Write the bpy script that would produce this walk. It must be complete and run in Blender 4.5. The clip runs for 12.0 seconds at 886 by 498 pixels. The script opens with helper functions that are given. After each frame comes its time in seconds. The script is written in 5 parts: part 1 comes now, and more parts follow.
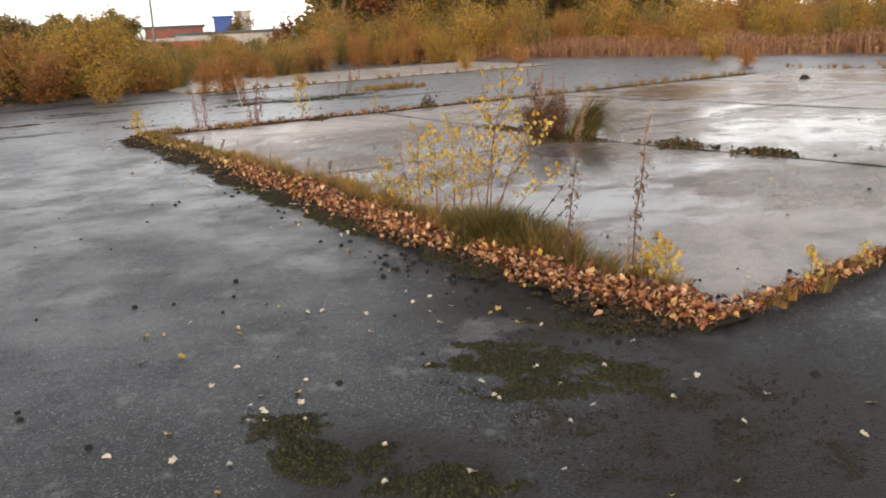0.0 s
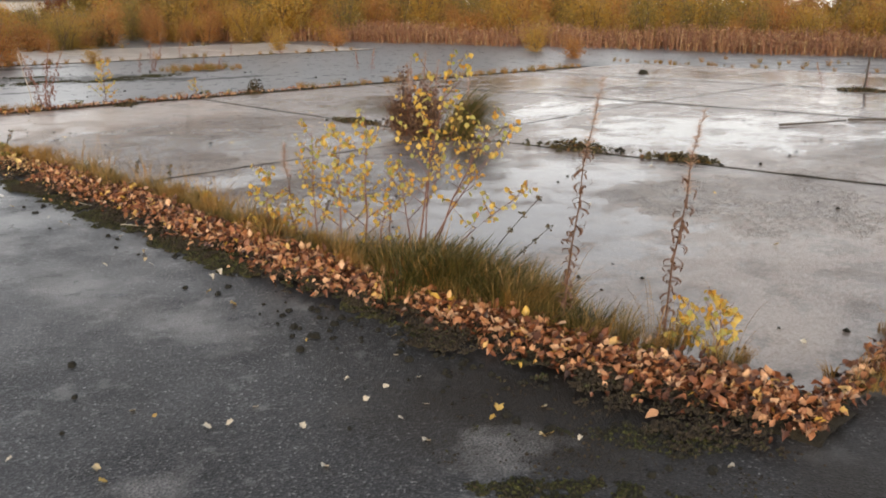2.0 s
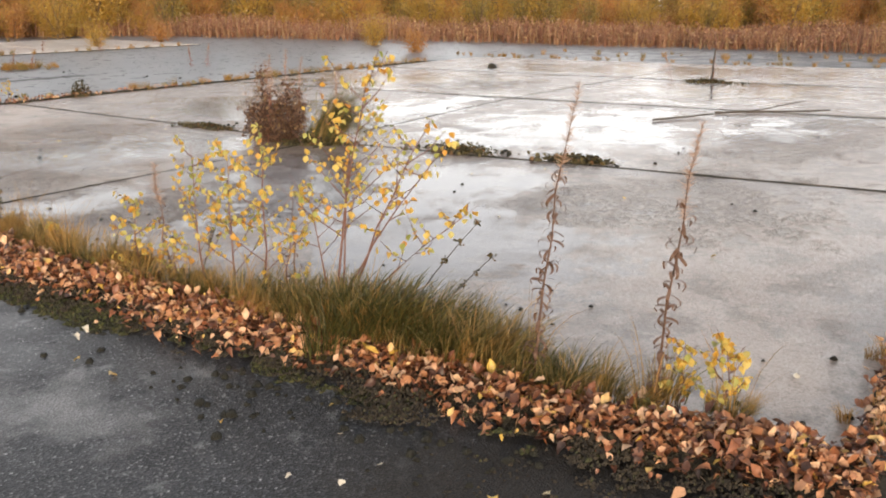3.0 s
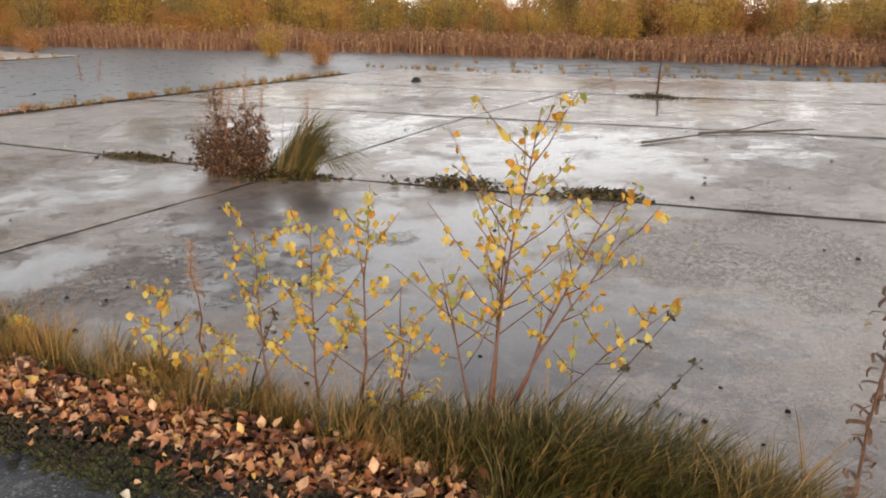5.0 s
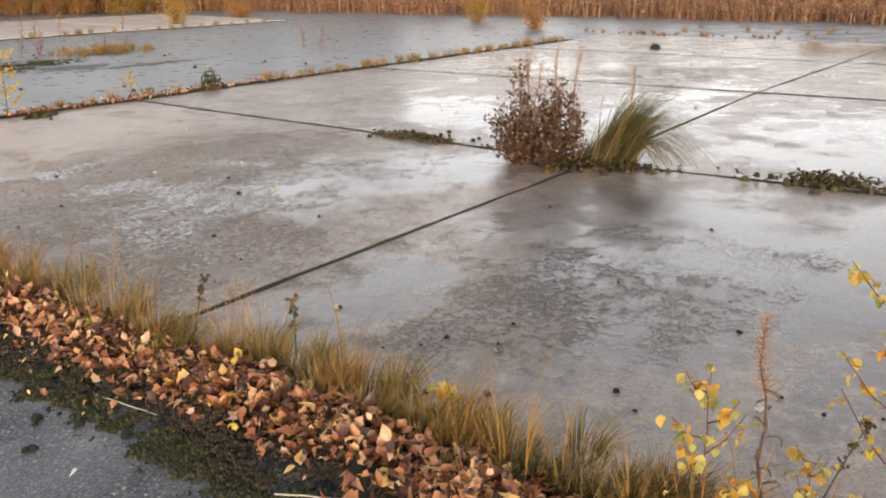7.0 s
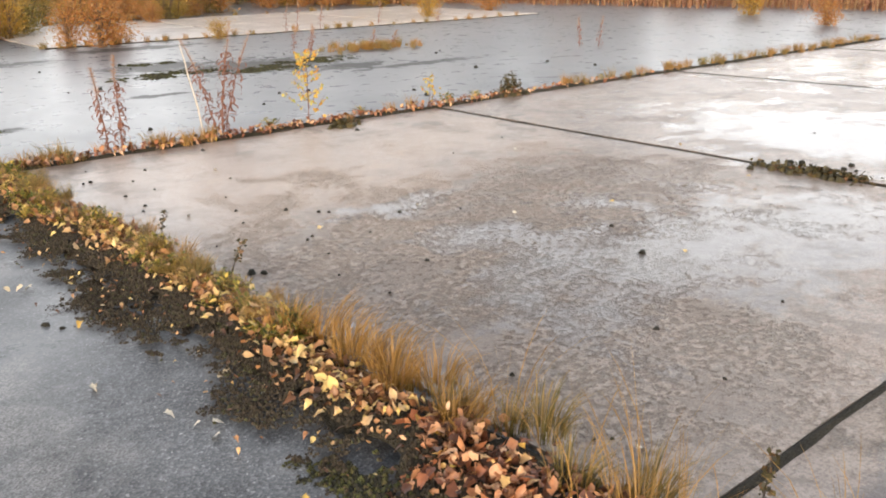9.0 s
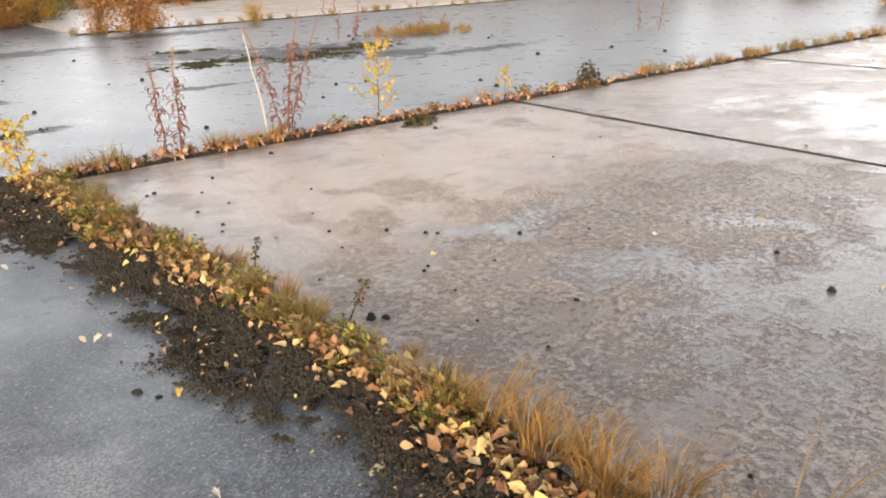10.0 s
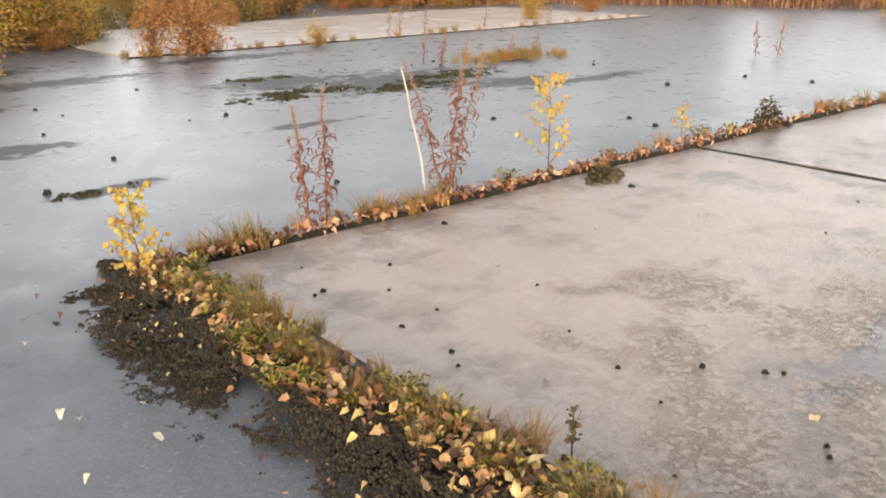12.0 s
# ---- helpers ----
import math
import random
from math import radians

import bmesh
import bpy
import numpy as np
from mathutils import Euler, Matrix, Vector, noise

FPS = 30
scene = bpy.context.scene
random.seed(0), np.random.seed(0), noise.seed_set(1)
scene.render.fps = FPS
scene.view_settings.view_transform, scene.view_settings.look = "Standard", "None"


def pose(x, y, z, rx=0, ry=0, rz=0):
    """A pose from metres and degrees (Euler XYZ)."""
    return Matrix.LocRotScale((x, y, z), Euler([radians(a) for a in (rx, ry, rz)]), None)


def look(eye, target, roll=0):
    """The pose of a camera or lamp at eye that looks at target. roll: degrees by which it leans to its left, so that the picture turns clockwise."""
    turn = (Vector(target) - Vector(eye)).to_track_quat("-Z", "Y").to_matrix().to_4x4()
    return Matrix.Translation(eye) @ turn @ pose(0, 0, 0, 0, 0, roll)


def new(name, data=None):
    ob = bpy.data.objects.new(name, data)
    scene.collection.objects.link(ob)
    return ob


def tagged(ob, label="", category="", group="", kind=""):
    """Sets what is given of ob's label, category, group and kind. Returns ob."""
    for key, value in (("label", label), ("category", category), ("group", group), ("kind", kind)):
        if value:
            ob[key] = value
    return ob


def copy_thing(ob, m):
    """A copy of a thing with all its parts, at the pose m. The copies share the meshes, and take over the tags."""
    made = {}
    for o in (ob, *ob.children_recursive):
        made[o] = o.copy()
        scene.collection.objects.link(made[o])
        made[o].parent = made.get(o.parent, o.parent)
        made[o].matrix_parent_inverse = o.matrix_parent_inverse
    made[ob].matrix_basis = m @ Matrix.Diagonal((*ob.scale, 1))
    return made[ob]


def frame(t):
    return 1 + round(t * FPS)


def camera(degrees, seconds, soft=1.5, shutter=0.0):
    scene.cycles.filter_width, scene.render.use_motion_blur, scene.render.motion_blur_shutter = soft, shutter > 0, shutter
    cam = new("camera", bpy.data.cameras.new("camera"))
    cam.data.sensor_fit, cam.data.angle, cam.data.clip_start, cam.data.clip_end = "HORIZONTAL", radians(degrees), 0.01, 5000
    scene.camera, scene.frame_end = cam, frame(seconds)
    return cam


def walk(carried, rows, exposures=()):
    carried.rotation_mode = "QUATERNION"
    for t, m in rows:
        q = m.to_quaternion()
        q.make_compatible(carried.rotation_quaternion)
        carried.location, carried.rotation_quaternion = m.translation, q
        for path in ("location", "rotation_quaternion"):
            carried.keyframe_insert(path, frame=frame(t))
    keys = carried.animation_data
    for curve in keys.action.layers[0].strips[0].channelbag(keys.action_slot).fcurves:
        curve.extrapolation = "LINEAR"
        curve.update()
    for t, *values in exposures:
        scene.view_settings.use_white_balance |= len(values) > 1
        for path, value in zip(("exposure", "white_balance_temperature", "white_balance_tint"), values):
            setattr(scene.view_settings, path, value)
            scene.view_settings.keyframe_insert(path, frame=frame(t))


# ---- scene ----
cam = camera(53.0, 12.0, soft=1.9, shutter=0.0)
PATH = [
    (0, -0.023, 0.011, 1.603, 75.55, 2.56, -31.99),
    (0.5, 0.074, 0.523, 1.586, 75.16, 1.41, -33.35),
    (1, 0.158, 1.023, 1.558, 75.31, 0.32, -37.16),
    (1.5, 0.253, 1.473, 1.584, 75.13, 0.27, -41.69),
    (2, 0.351, 1.912, 1.52, 74.34, -0.24, -45),
    (2.5, 0.483, 2.34, 1.528, 73.63, -1.25, -49.44),
    (3, 0.627, 2.768, 1.514, 73.95, -0.37, -56.11),
    (5, 1.077, 4.333, 1.526, 74.54, -0.83, -64.51),
    (5.5, 1.201, 4.786, 1.487, 73.92, -0.84, -62.65),
    (6, 1.299, 5.199, 1.494, 73.88, -0.72, -59.71),
    (6.5, 1.396, 5.645, 1.495, 73.15, -0.13, -57.3),
    (7, 1.486, 6.051, 1.468, 72.21, -0.1, -54.35),
    (7.5, 1.588, 6.538, 1.479, 71.71, 0.16, -50.07),
    (9.5, 1.803, 8.432, 1.46, 71.41, 0.67, -40.56),
    (10, 1.842, 8.917, 1.464, 70.43, 0.76, -40.63),
    (10.5, 1.904, 9.385, 1.416, 69.74, 0.29, -41.5),
    (11, 1.931, 9.906, 1.434, 69.95, -0.21, -41.56),
    (11.5, 1.938, 10.394, 1.435, 70.33, -0.02, -41.36),
    (12, 1.946, 10.865, 1.4, 71.62, 0.56, -40.02),
]
walk(cam, [(t, pose(x, y, z, rx, ry, rz)) for t, x, y, z, rx, ry, rz in PATH],
     exposures=[(0.0, -0.12), (1.0, -0.24), (2.0, -0.15), (2.5, 0.1), (3.0, 0.30), (5.0, -0.06), (6.0, 0.15), (6.5, 0.03), (7.0, 0.22), (7.5, 0.42), (9.5, 0.58), (11.5, 0.66), (12.0, 0.54)])

# world and sun: a bright thin overcast late in the day, the sun low behind the walker
SUN_AZ, SUN_EL = 228.0, 10.0
world = bpy.data.worlds.new("world")
scene.world = world
world.use_nodes = True
wn, wl = world.node_tree.nodes, world.node_tree.links
sky = wn.new("ShaderNodeTexSky")
sky.sky_type = "NISHITA"
sky.sun_disc = False
sky.sun_elevation, sky.sun_rotation = radians(SUN_EL), radians(SUN_AZ)
sky.air_density, sky.dust_density, sky.ozone_density = 1.0, 3.0, 1.0
# thin bright cloud over most of the sky, broken by drifting gaps
coord = wn.new("ShaderNodeTexCoord")
flat = wn.new("ShaderNodeMapping")
flat.inputs["Scale"].default_value = (1.2, 1.2, 4.0)
wl.new(coord.outputs["Generated"], flat.inputs["Vector"])
drift = wn.new("ShaderNodeTexNoise")
drift.inputs["Scale"].default_value, drift.inputs["Detail"].default_value = 2.2, 7
wl.new(flat.outputs[0], drift.inputs["Vector"])
cover = wn.new("ShaderNodeMapRange")
cover.inputs["From Min"].default_value, cover.inputs["From Max"].default_value = 0.35, 0.62
cover.inputs["To Min"].default_value, cover.inputs["To Max"].default_value = 0.6, 0.98
wl.new(drift.outputs[0], cover.inputs["Value"])
cloud = wn.new("ShaderNodeMix")
cloud.data_type = "RGBA"
wl.new(cover.outputs[0], cloud.inputs[0])
wl.new(sky.outputs[0], cloud.inputs[6])
height = wn.new("ShaderNodeSeparateXYZ")
wl.new(coord.outputs["Generated"], height.inputs[0])
veil = wn.new("ShaderNodeValToRGB")  # cloud: bright along the horizon, greyer overhead
veil.color_ramp.elements[0].position, veil.color_ramp.elements[0].color = 0.0, (1.0, 0.955, 0.91, 1)
veil.color_ramp.elements[1].position, veil.color_ramp.elements[1].color = 0.8, (0.165, 0.168, 0.18, 1)
for p, c in ((0.20, (0.90, 0.885, 0.88, 1)), (0.33, (0.64, 0.645, 0.665, 1)), (0.50, (0.26, 0.265, 0.28, 1))):
    veil.color_ramp.elements.new(p).color = c
wl.new(height.outputs[2], veil.inputs[0])
bright = wn.new("ShaderNodeVectorMath")
bright.operation = "SCALE"
bright.inputs["Scale"].default_value = 23.0
wl.new(veil.outputs[0], bright.inputs[0])
wl.new(bright.outputs[0], cloud.inputs[7])
wl.new(cloud.outputs[2], wn["Background"].inputs[0])
wn["Background"].inputs[1].default_value = 0.12
sun = new("sun", bpy.data.lights.new("sun", "SUN"))
sun.data.energy, sun.data.angle, sun.data.color = 3.0, radians(14), (1.0, 0.76, 0.50)
az, el = radians(SUN_AZ), radians(SUN_EL)
sun_way = Vector((math.sin(az) * math.cos(el), math.cos(az) * math.cos(el), math.sin(el)))
sun.matrix_world = look(sun_way * 50, (0, 0, 0))

# ---- materials ----
def material(name):
    m = bpy.data.materials.new(name)
    m.use_nodes = True
    return m, m.node_tree.nodes, m.node_tree.links, m.node_tree.nodes["Principled BSDF"]


def noise_node(n, l, vector, scale, detail=6.0, rough=0.6, stretch=None):
    if stretch:
        mp = n.new("ShaderNodeMapping")
        mp.inputs["Scale"].default_value = stretch
        l.new(vector, mp.inputs["Vector"])
        vector = mp.outputs[0]
    t = n.new("ShaderNodeTexNoise")
    t.inputs["Scale"].default_value, t.inputs["Detail"].default_value, t.inputs["Roughness"].default_value = scale, detail, rough
    l.new(vector, t.inputs["Vector"])
    return t.outputs[0]


def ramp(n, l, value, *stops):
    r = n.new("ShaderNodeValToRGB")
    while len(r.color_ramp.elements) < len(stops):
        r.color_ramp.elements.new(0.5)
    for e, (p, c) in zip(r.color_ramp.elements, stops):
        e.position = p
        e.color = (c, c, c, 1) if isinstance(c, (int, float)) else (*c, 1)
    l.new(value, r.inputs[0])
    return r.outputs[0]


def mixed(n, l, fac, a, b, mode="MIX"):
    m = n.new("ShaderNodeMix")
    m.data_type, m.blend_type = "RGBA", mode
    for socket, v in ((m.inputs[0], fac), (m.inputs[6], a), (m.inputs[7], b)):
        if isinstance(v, (int, float)):
            socket.default_value = v
        elif isinstance(v, tuple):
            socket.default_value = (*v, 1)
        else:
            l.new(v, socket)
    return m.outputs[2]


def calc(n, l, op, a, b=0.0, c=0.0):
    m = n.new("ShaderNodeMath")
    m.operation = op
    for socket, v in zip(m.inputs, (a, b, c)):
        if isinstance(v, (int, float)):
            socket.default_value = v
        else:
            l.new(v, socket)
    return m.outputs[0]


def bump(n, l, bsdf, height, strength, distance, below=None):
    b = n.new("ShaderNodeBump")
    b.inputs["Distance"].default_value = distance
    if isinstance(strength, (int, float)):
        b.inputs["Strength"].default_value = strength
    else:
        l.new(strength, b.inputs["Strength"])
    l.new(height, b.inputs["Height"])
    if below is not None:
        l.new(below, b.inputs["Normal"])
    if bsdf is not None:
        l.new(b.outputs[0], bsdf.inputs["Normal"])
    return b.outputs[0]


def blob(n, l, where, cx, cy, rx, ry, wobble):
    """A soft-edged patch round (cx, cy), its outline broken by wobble: above 0 inside."""
    s = n.new("ShaderNodeSeparateXYZ")
    l.new(where, s.inputs[0])
    dx = calc(n, l, "MULTIPLY", calc(n, l, "SUBTRACT", s.outputs[0], cx), 1 / rx)
    dy = calc(n, l, "MULTIPLY", calc(n, l, "SUBTRACT", s.outputs[1], cy), 1 / ry)
    d = calc(n, l, "SQRT", calc(n, l, "ADD", calc(n, l, "MULTIPLY", dx, dx), calc(n, l, "MULTIPLY", dy, dy)))
    return calc(n, l, "ADD", calc(n, l, "SUBTRACT", 1.0, d), wobble)


def many_max(n, l, values):
    v = values[0]
    for o in values[1:]:
        v = calc(n, l, "MAXIMUM", v, o)
    return v


def wet_concrete(name, sky_glare):
    m, n, l, p = material(name)
    where = n.new("ShaderNodeNewGeometry").outputs["Position"]
    fine = noise_node(n, l, where, 70, 4, 0.7)
    mid = noise_node(n, l, where, 6, 9, 0.7)
    patch = noise_node(n, l, where, 2.4, 8, 0.68)
    broad = noise_node(n, l, where, 0.55, 6, 0.6)
    streak = noise_node(n, l, where, 1.7, 10, 0.78)
    flake = noise_node(n, l, where, 27, 7, 0.68)
    slab = n.new("ShaderNodeObjectInfo").outputs["Random"]
    tone = mixed(n, l, ramp(n, l, broad, (0.40, 0.0), (0.60, 1.0)), (0.33, 0.255, 0.215), (0.50, 0.41, 0.35))
    tone = mixed(n, l, calc(n, l, "MULTIPLY", slab, 0.25), tone, (0.21, 0.17, 0.145))
    tone = mixed(n, l, ramp(n, l, patch, (0.44, 0.75), (0.50, 0.0)), tone, (0.17, 0.13, 0.105))
    tone = mixed(n, l, ramp(n, l, mid, (0.53, 0.0), (0.62, 0.55)), tone, (0.48, 0.40, 0.33))
    tone = mixed(n, l, ramp(n, l, fine, (0.40, 0.45), (0.52, 0.0)), tone, (0.10, 0.08, 0.066))
    rough_edge = calc(n, l, "MULTIPLY", calc(n, l, "SUBTRACT", calc(n, l, "ADD", patch, broad), 1.0), 2.6)
    worn = many_max(n, l, [blob(n, l, where, *c, rough_edge) for c in ((4.9, 10.9, 2.1, 1.9), (6.2, 11.7, 1.6, 1.1), (4.5, 9.8, 1.3, 0.8), (7.1, 4.6, 1.5, 1.0), (6.5, 5.2, 0.9, 0.6), (4.7, 7.8, 1.1, 0.6), (5.2, 7.2, 1.0, 0.4), (10.0, 4.6, 2.0, 1.0), (13.0, 10.5, 1.5, 1.0))])
    scaled = ramp(n, l, worn, (0.05, 0.0), (0.45, 1.0))
    chip = calc(n, l, "MULTIPLY", ramp(n, l, calc(n, l, "ADD", flake, calc(n, l, "MULTIPLY", calc(n, l, "SUBTRACT", patch, 0.5), 0.8)), (0.49, 0.0), (0.60, 1.0)), calc(n, l, "ADD", 0.12, calc(n, l, "MULTIPLY", scaled, 0.88)))
    tone = mixed(n, l, calc(n, l, "MULTIPLY", scaled, 0.22), tone, (0.22, 0.175, 0.15))
    tone = mixed(n, l, calc(n, l, "MULTIPLY", chip, 0.42), tone, (0.10, 0.08, 0.07))
    # smooth tan north-west slab, made lighter with sky glare put into the colour
    light = ramp(n, l, blob(n, l, where, 4.9, 13.2, 3.0, 1.7, rough_edge), (0.0, 0.0), (0.7, 0.8))
    tone = mixed(n, l, light, tone, (0.57, 0.46, 0.385))
    soaked = ramp(n, l, many_max(n, l, [blob(n, l, where, *c, rough_edge) for c in ((5.1, 7.3, 1.3, 1.2), (6.3, 8.2, 1.2, 0.8), (5.6, 6.0, 0.9, 0.7))]), (0.0, 0.0), (0.7, 0.75))
    tone = mixed(n, l, soaked, tone, (0.115, 0.095, 0.097))
    # standing water and damp
    wob = calc(n, l, "MULTIPLY", calc(n, l, "SUBTRACT", streak, 0.5), 4.4)
    pools = many_max(n, l, [blob(n, l, where, *c, wob) for c in (
        (6.0, 7.3, 1.7, 1.4), (6.5, 6.5, 0.9, 0.7), (5.0, 5.7, 1.2, 1.2), (5.6, 10.5, 1.7, 0.9), (5.0, 11.35, 0.5, 0.3), (5.0, 12.1, 0.4, 0.22), (6.8, 9.9, 1.0, 0.7), (4.6, 8.6, 0.8, 0.4), (10.5, 9.6, 2.4, 0.8), (9.2, 11.2, 1.4, 2.0), (13.5, 12.0, 2.4, 2.8), (9.6, 7.2, 2.2, 1.9), (10.4, 5.0, 1.6, 0.8), (14.5, 6.5, 2.8, 2.4), (17.8, 9.0, 2.0, 5.0), (15.0, 27.0, 6.0, 3.0))])
    pool = ramp(n, l, pools, (0.08, 0.0), (0.22, 0.65), (0.7, 1.0))
    damp = ramp(n, l, calc(n, l, "ADD", calc(n, l, "MULTIPLY", streak, 0.6), calc(n, l, "MULTIPLY", patch, 0.4)), (0.40, 0.5), (0.50, 1.0))
    film = calc(n, l, "MAXIMUM", pool, damp)
    tone = mixed(n, l, calc(n, l, "MULTIPLY", film, 0.25), tone, (0.10, 0.08, 0.066))
    tone = mixed(n, l, calc(n, l, "MULTIPLY", pool, 0.75), tone, (0.095, 0.082, 0.083))
    # low-angle sky glare mixed into the base colour
    tone = mixed(n, l, sky_glare, tone, (0.66, 0.61, 0.56))
    l.new(tone, p.inputs["Base Color"])
    p.inputs["Roughness"].default_value = 0.6
    p.inputs["Specular IOR Level"].default_value = 0.25
    l.new(calc(n, l, "MULTIPLY", film, 1 - 0.5 * sky_glare), p.inputs["Coat Weight"])
    p.inputs["Coat IOR"].default_value = 1.43
    gloss = calc(n, l, "SUBTRACT", 0.19, calc(n, l, "MULTIPLY", pool, 0.11))
    l.new(calc(n, l, "ADD", gloss, calc(n, l, "MULTIPLY", fine, 0.05)), p.inputs["Coat Roughness"])
    h = calc(n, l, "SUBTRACT", calc(n, l, "ADD", calc(n, l, "MULTIPLY", fine, 0.25), calc(n, l, "ADD", mid, patch)), calc(n, l, "MULTIPLY", chip, 0.8))
    bump(n, l, p, h, calc(n, l, "ADD", 0.4, calc(n, l, "MULTIPLY", scaled, 0.5)), 0.03)
    relief = calc(n, l, "SUBTRACT", calc(n, l, "ADD", mid, calc(n, l, "MULTIPLY", patch, 1.5)), calc(n, l, "MULTIPLY", chip, 0.9))
    calm = bump(n, l, None, relief, calc(n, l, "MULTIPLY", calc(n, l, "ADD", 0.34, calc(n, l, "MULTIPLY", scaled, 0.46)), calc(n, l, "SUBTRACT", 1.0, calc(n, l, "MULTIPLY", pool, 0.85))), 0.025)
    l.new(calm, p.inputs["Coat Normal"])
    return m


def old_asphalt():
    m, n, l, p = material("old_asphalt")
    where = n.new("ShaderNodeNewGeometry").outputs["Position"]
    stone = n.new("ShaderNodeTexVoronoi")
    stone.inputs["Scale"].default_value = 115
    l.new(where, stone.inputs["Vector"])
    grain = noise_node(n, l, where, 110, 3, 0.7)
    mid = noise_node(n, l, where, 3.5, 9, 0.68)
    broad = noise_node(n, l, where, 0.45, 6, 0.62)
    streak = noise_node(n, l, where, 1.1, 8, 0.68)
    chips = ramp(n, l, stone.outputs["Color"], (0.0, (0.017, 0.018, 0.020)), (0.5, (0.038, 0.040, 0.045)), (0.75, (0.088, 0.091, 0.098)), (0.90, (0.22, 0.222, 0.23)), (1.0, (0.52, 0.52, 0.53)))
    tone = mixed(n, l, ramp(n, l, grain, (0.4, 0.0), (0.6, 0.6)), chips, (0.02, 0.02, 0.021))
    # bleached and tinted with painted sky sheen off the damp corner, black where wet
    wob = calc(n, l, "MULTIPLY", calc(n, l, "SUBTRACT", calc(n, l, "ADD", broad, calc(n, l, "MULTIPLY", streak, 0.6)), 0.8), 2.0)
    wet = many_max(n, l, [blob(n, l, where, *c, wob) for c in ((2.6, 1.6, 3.4, 4.2), (2.3, 5.0, 1.4, 3.0))])
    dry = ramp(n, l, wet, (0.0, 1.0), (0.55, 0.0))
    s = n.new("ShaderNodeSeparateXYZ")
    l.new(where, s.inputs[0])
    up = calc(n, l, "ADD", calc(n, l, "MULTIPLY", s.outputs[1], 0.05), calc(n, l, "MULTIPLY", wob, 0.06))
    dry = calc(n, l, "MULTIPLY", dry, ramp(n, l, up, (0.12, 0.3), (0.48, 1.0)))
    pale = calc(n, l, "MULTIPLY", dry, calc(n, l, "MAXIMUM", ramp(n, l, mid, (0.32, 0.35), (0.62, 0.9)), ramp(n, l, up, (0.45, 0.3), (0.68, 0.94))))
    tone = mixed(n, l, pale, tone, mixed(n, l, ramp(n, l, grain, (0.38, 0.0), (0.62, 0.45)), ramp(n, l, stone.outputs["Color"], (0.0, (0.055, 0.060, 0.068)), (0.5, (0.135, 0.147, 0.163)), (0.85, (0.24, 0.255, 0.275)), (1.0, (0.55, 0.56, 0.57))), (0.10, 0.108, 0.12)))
    tone = mixed(n, l, calc(n, l, "MULTIPLY", ramp(n, l, streak, (0.60, 0.0), (0.72, 0.6)), ramp(n, l, up, (0.4, 1.0), (0.62, 0.2))), tone, (0.21, 0.205, 0.20))
    tone = mixed(n, l, calc(n, l, "MULTIPLY", ramp(n, l, mid, (0.585, 0.0), (0.65, 0.55)), ramp(n, l, up, (0.4, 1.0), (0.62, 0.0))), tone, (0.23, 0.235, 0.24))
    # further north an even blue-grey: grain averaged out, reflected sky in the hue
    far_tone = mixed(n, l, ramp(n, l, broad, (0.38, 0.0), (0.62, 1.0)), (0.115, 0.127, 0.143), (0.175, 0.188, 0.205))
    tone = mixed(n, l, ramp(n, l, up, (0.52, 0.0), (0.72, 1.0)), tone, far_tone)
    stain = many_max(n, l, [blob(n, l, where, *c, calc(n, l, "MULTIPLY", wob, 0.8)) for c in ((2.8, 2.0, 1.5, 1.5), (2.75, 3.7, 0.8, 1.1), (1.35, 2.6, 0.6, 0.8))])
    tone = mixed(n, l, ramp(n, l, stain, (0.05, 0.0), (0.55, 0.92)), tone, mixed(n, l, ramp(n, l, grain, (0.42, 0.0), (0.6, 1.0)), (0.013, 0.012, 0.011), (0.052, 0.046, 0.040)))
    dull = ramp(n, l, stain, (0.05, 1.0), (0.55, 0.15))
    ragged = calc(n, l, "MULTIPLY", calc(n, l, "SUBTRACT", mid, 0.5), 4.0)
    scuff = ramp(n, l, many_max(n, l, [blob(n, l, where, *c, ragged) for c in ((0.85, 5.9, 0.34, 0.18), (1.5, 4.4, 0.24, 0.14), (2.37, 5.7, 0.25, 0.55), (2.2, 6.6, 0.25, 0.6), (2.3, 8.6, 0.25, 1.2), (2.4, 10.8, 0.3, 1.2), (1.06, 4.4, 0.10, 0.08), (2.5, 3.75, 0.26, 0.2))]), (-0.1, 0.0), (0.9, 0.6))
    tone = mixed(n, l, scuff, tone, mixed(n, l, ramp(n, l, grain, (0.42, 0.0), (0.58, 1.0)), (0.10, 0.10, 0.105), (0.40, 0.40, 0.40)))
    slime = ramp(n, l, many_max(n, l, [blob(n, l, where, *c, ragged) for c in ((2.9, 23.0, 1.0, 0.5), (3.4, 20.3, 1.0, 0.4), (3.7, 18.2, 0.7, 0.25), (2.0, 16.9, 0.9, 0.25), (4.3, 23.5, 1.3, 0.6), (7.2, 20.2, 1.0, 0.7), (8.4, 19.3, 1.3, 1.0), (9.2, 18.4, 0.7, 0.4), (10.2, 17.9, 1.3, 0.22), (8.0, 23.0, 1.3, 0.4), (5.2, 22.0, 1.3, 0.4), (3.95, 16.5, 0.4, 0.15), (1.0, 19.0, 1.0, 0.3), (6.0, 17.6, 0.6, 0.12))]), (0.05, 0.0), (0.35, 0.92))
    tone = mixed(n, l, slime, tone, (0.040, 0.041, 0.038))
    dull = calc(n, l, "MULTIPLY", dull, calc(n, l, "SUBTRACT", 1.0, calc(n, l, "MULTIPLY", slime, 0.85)))
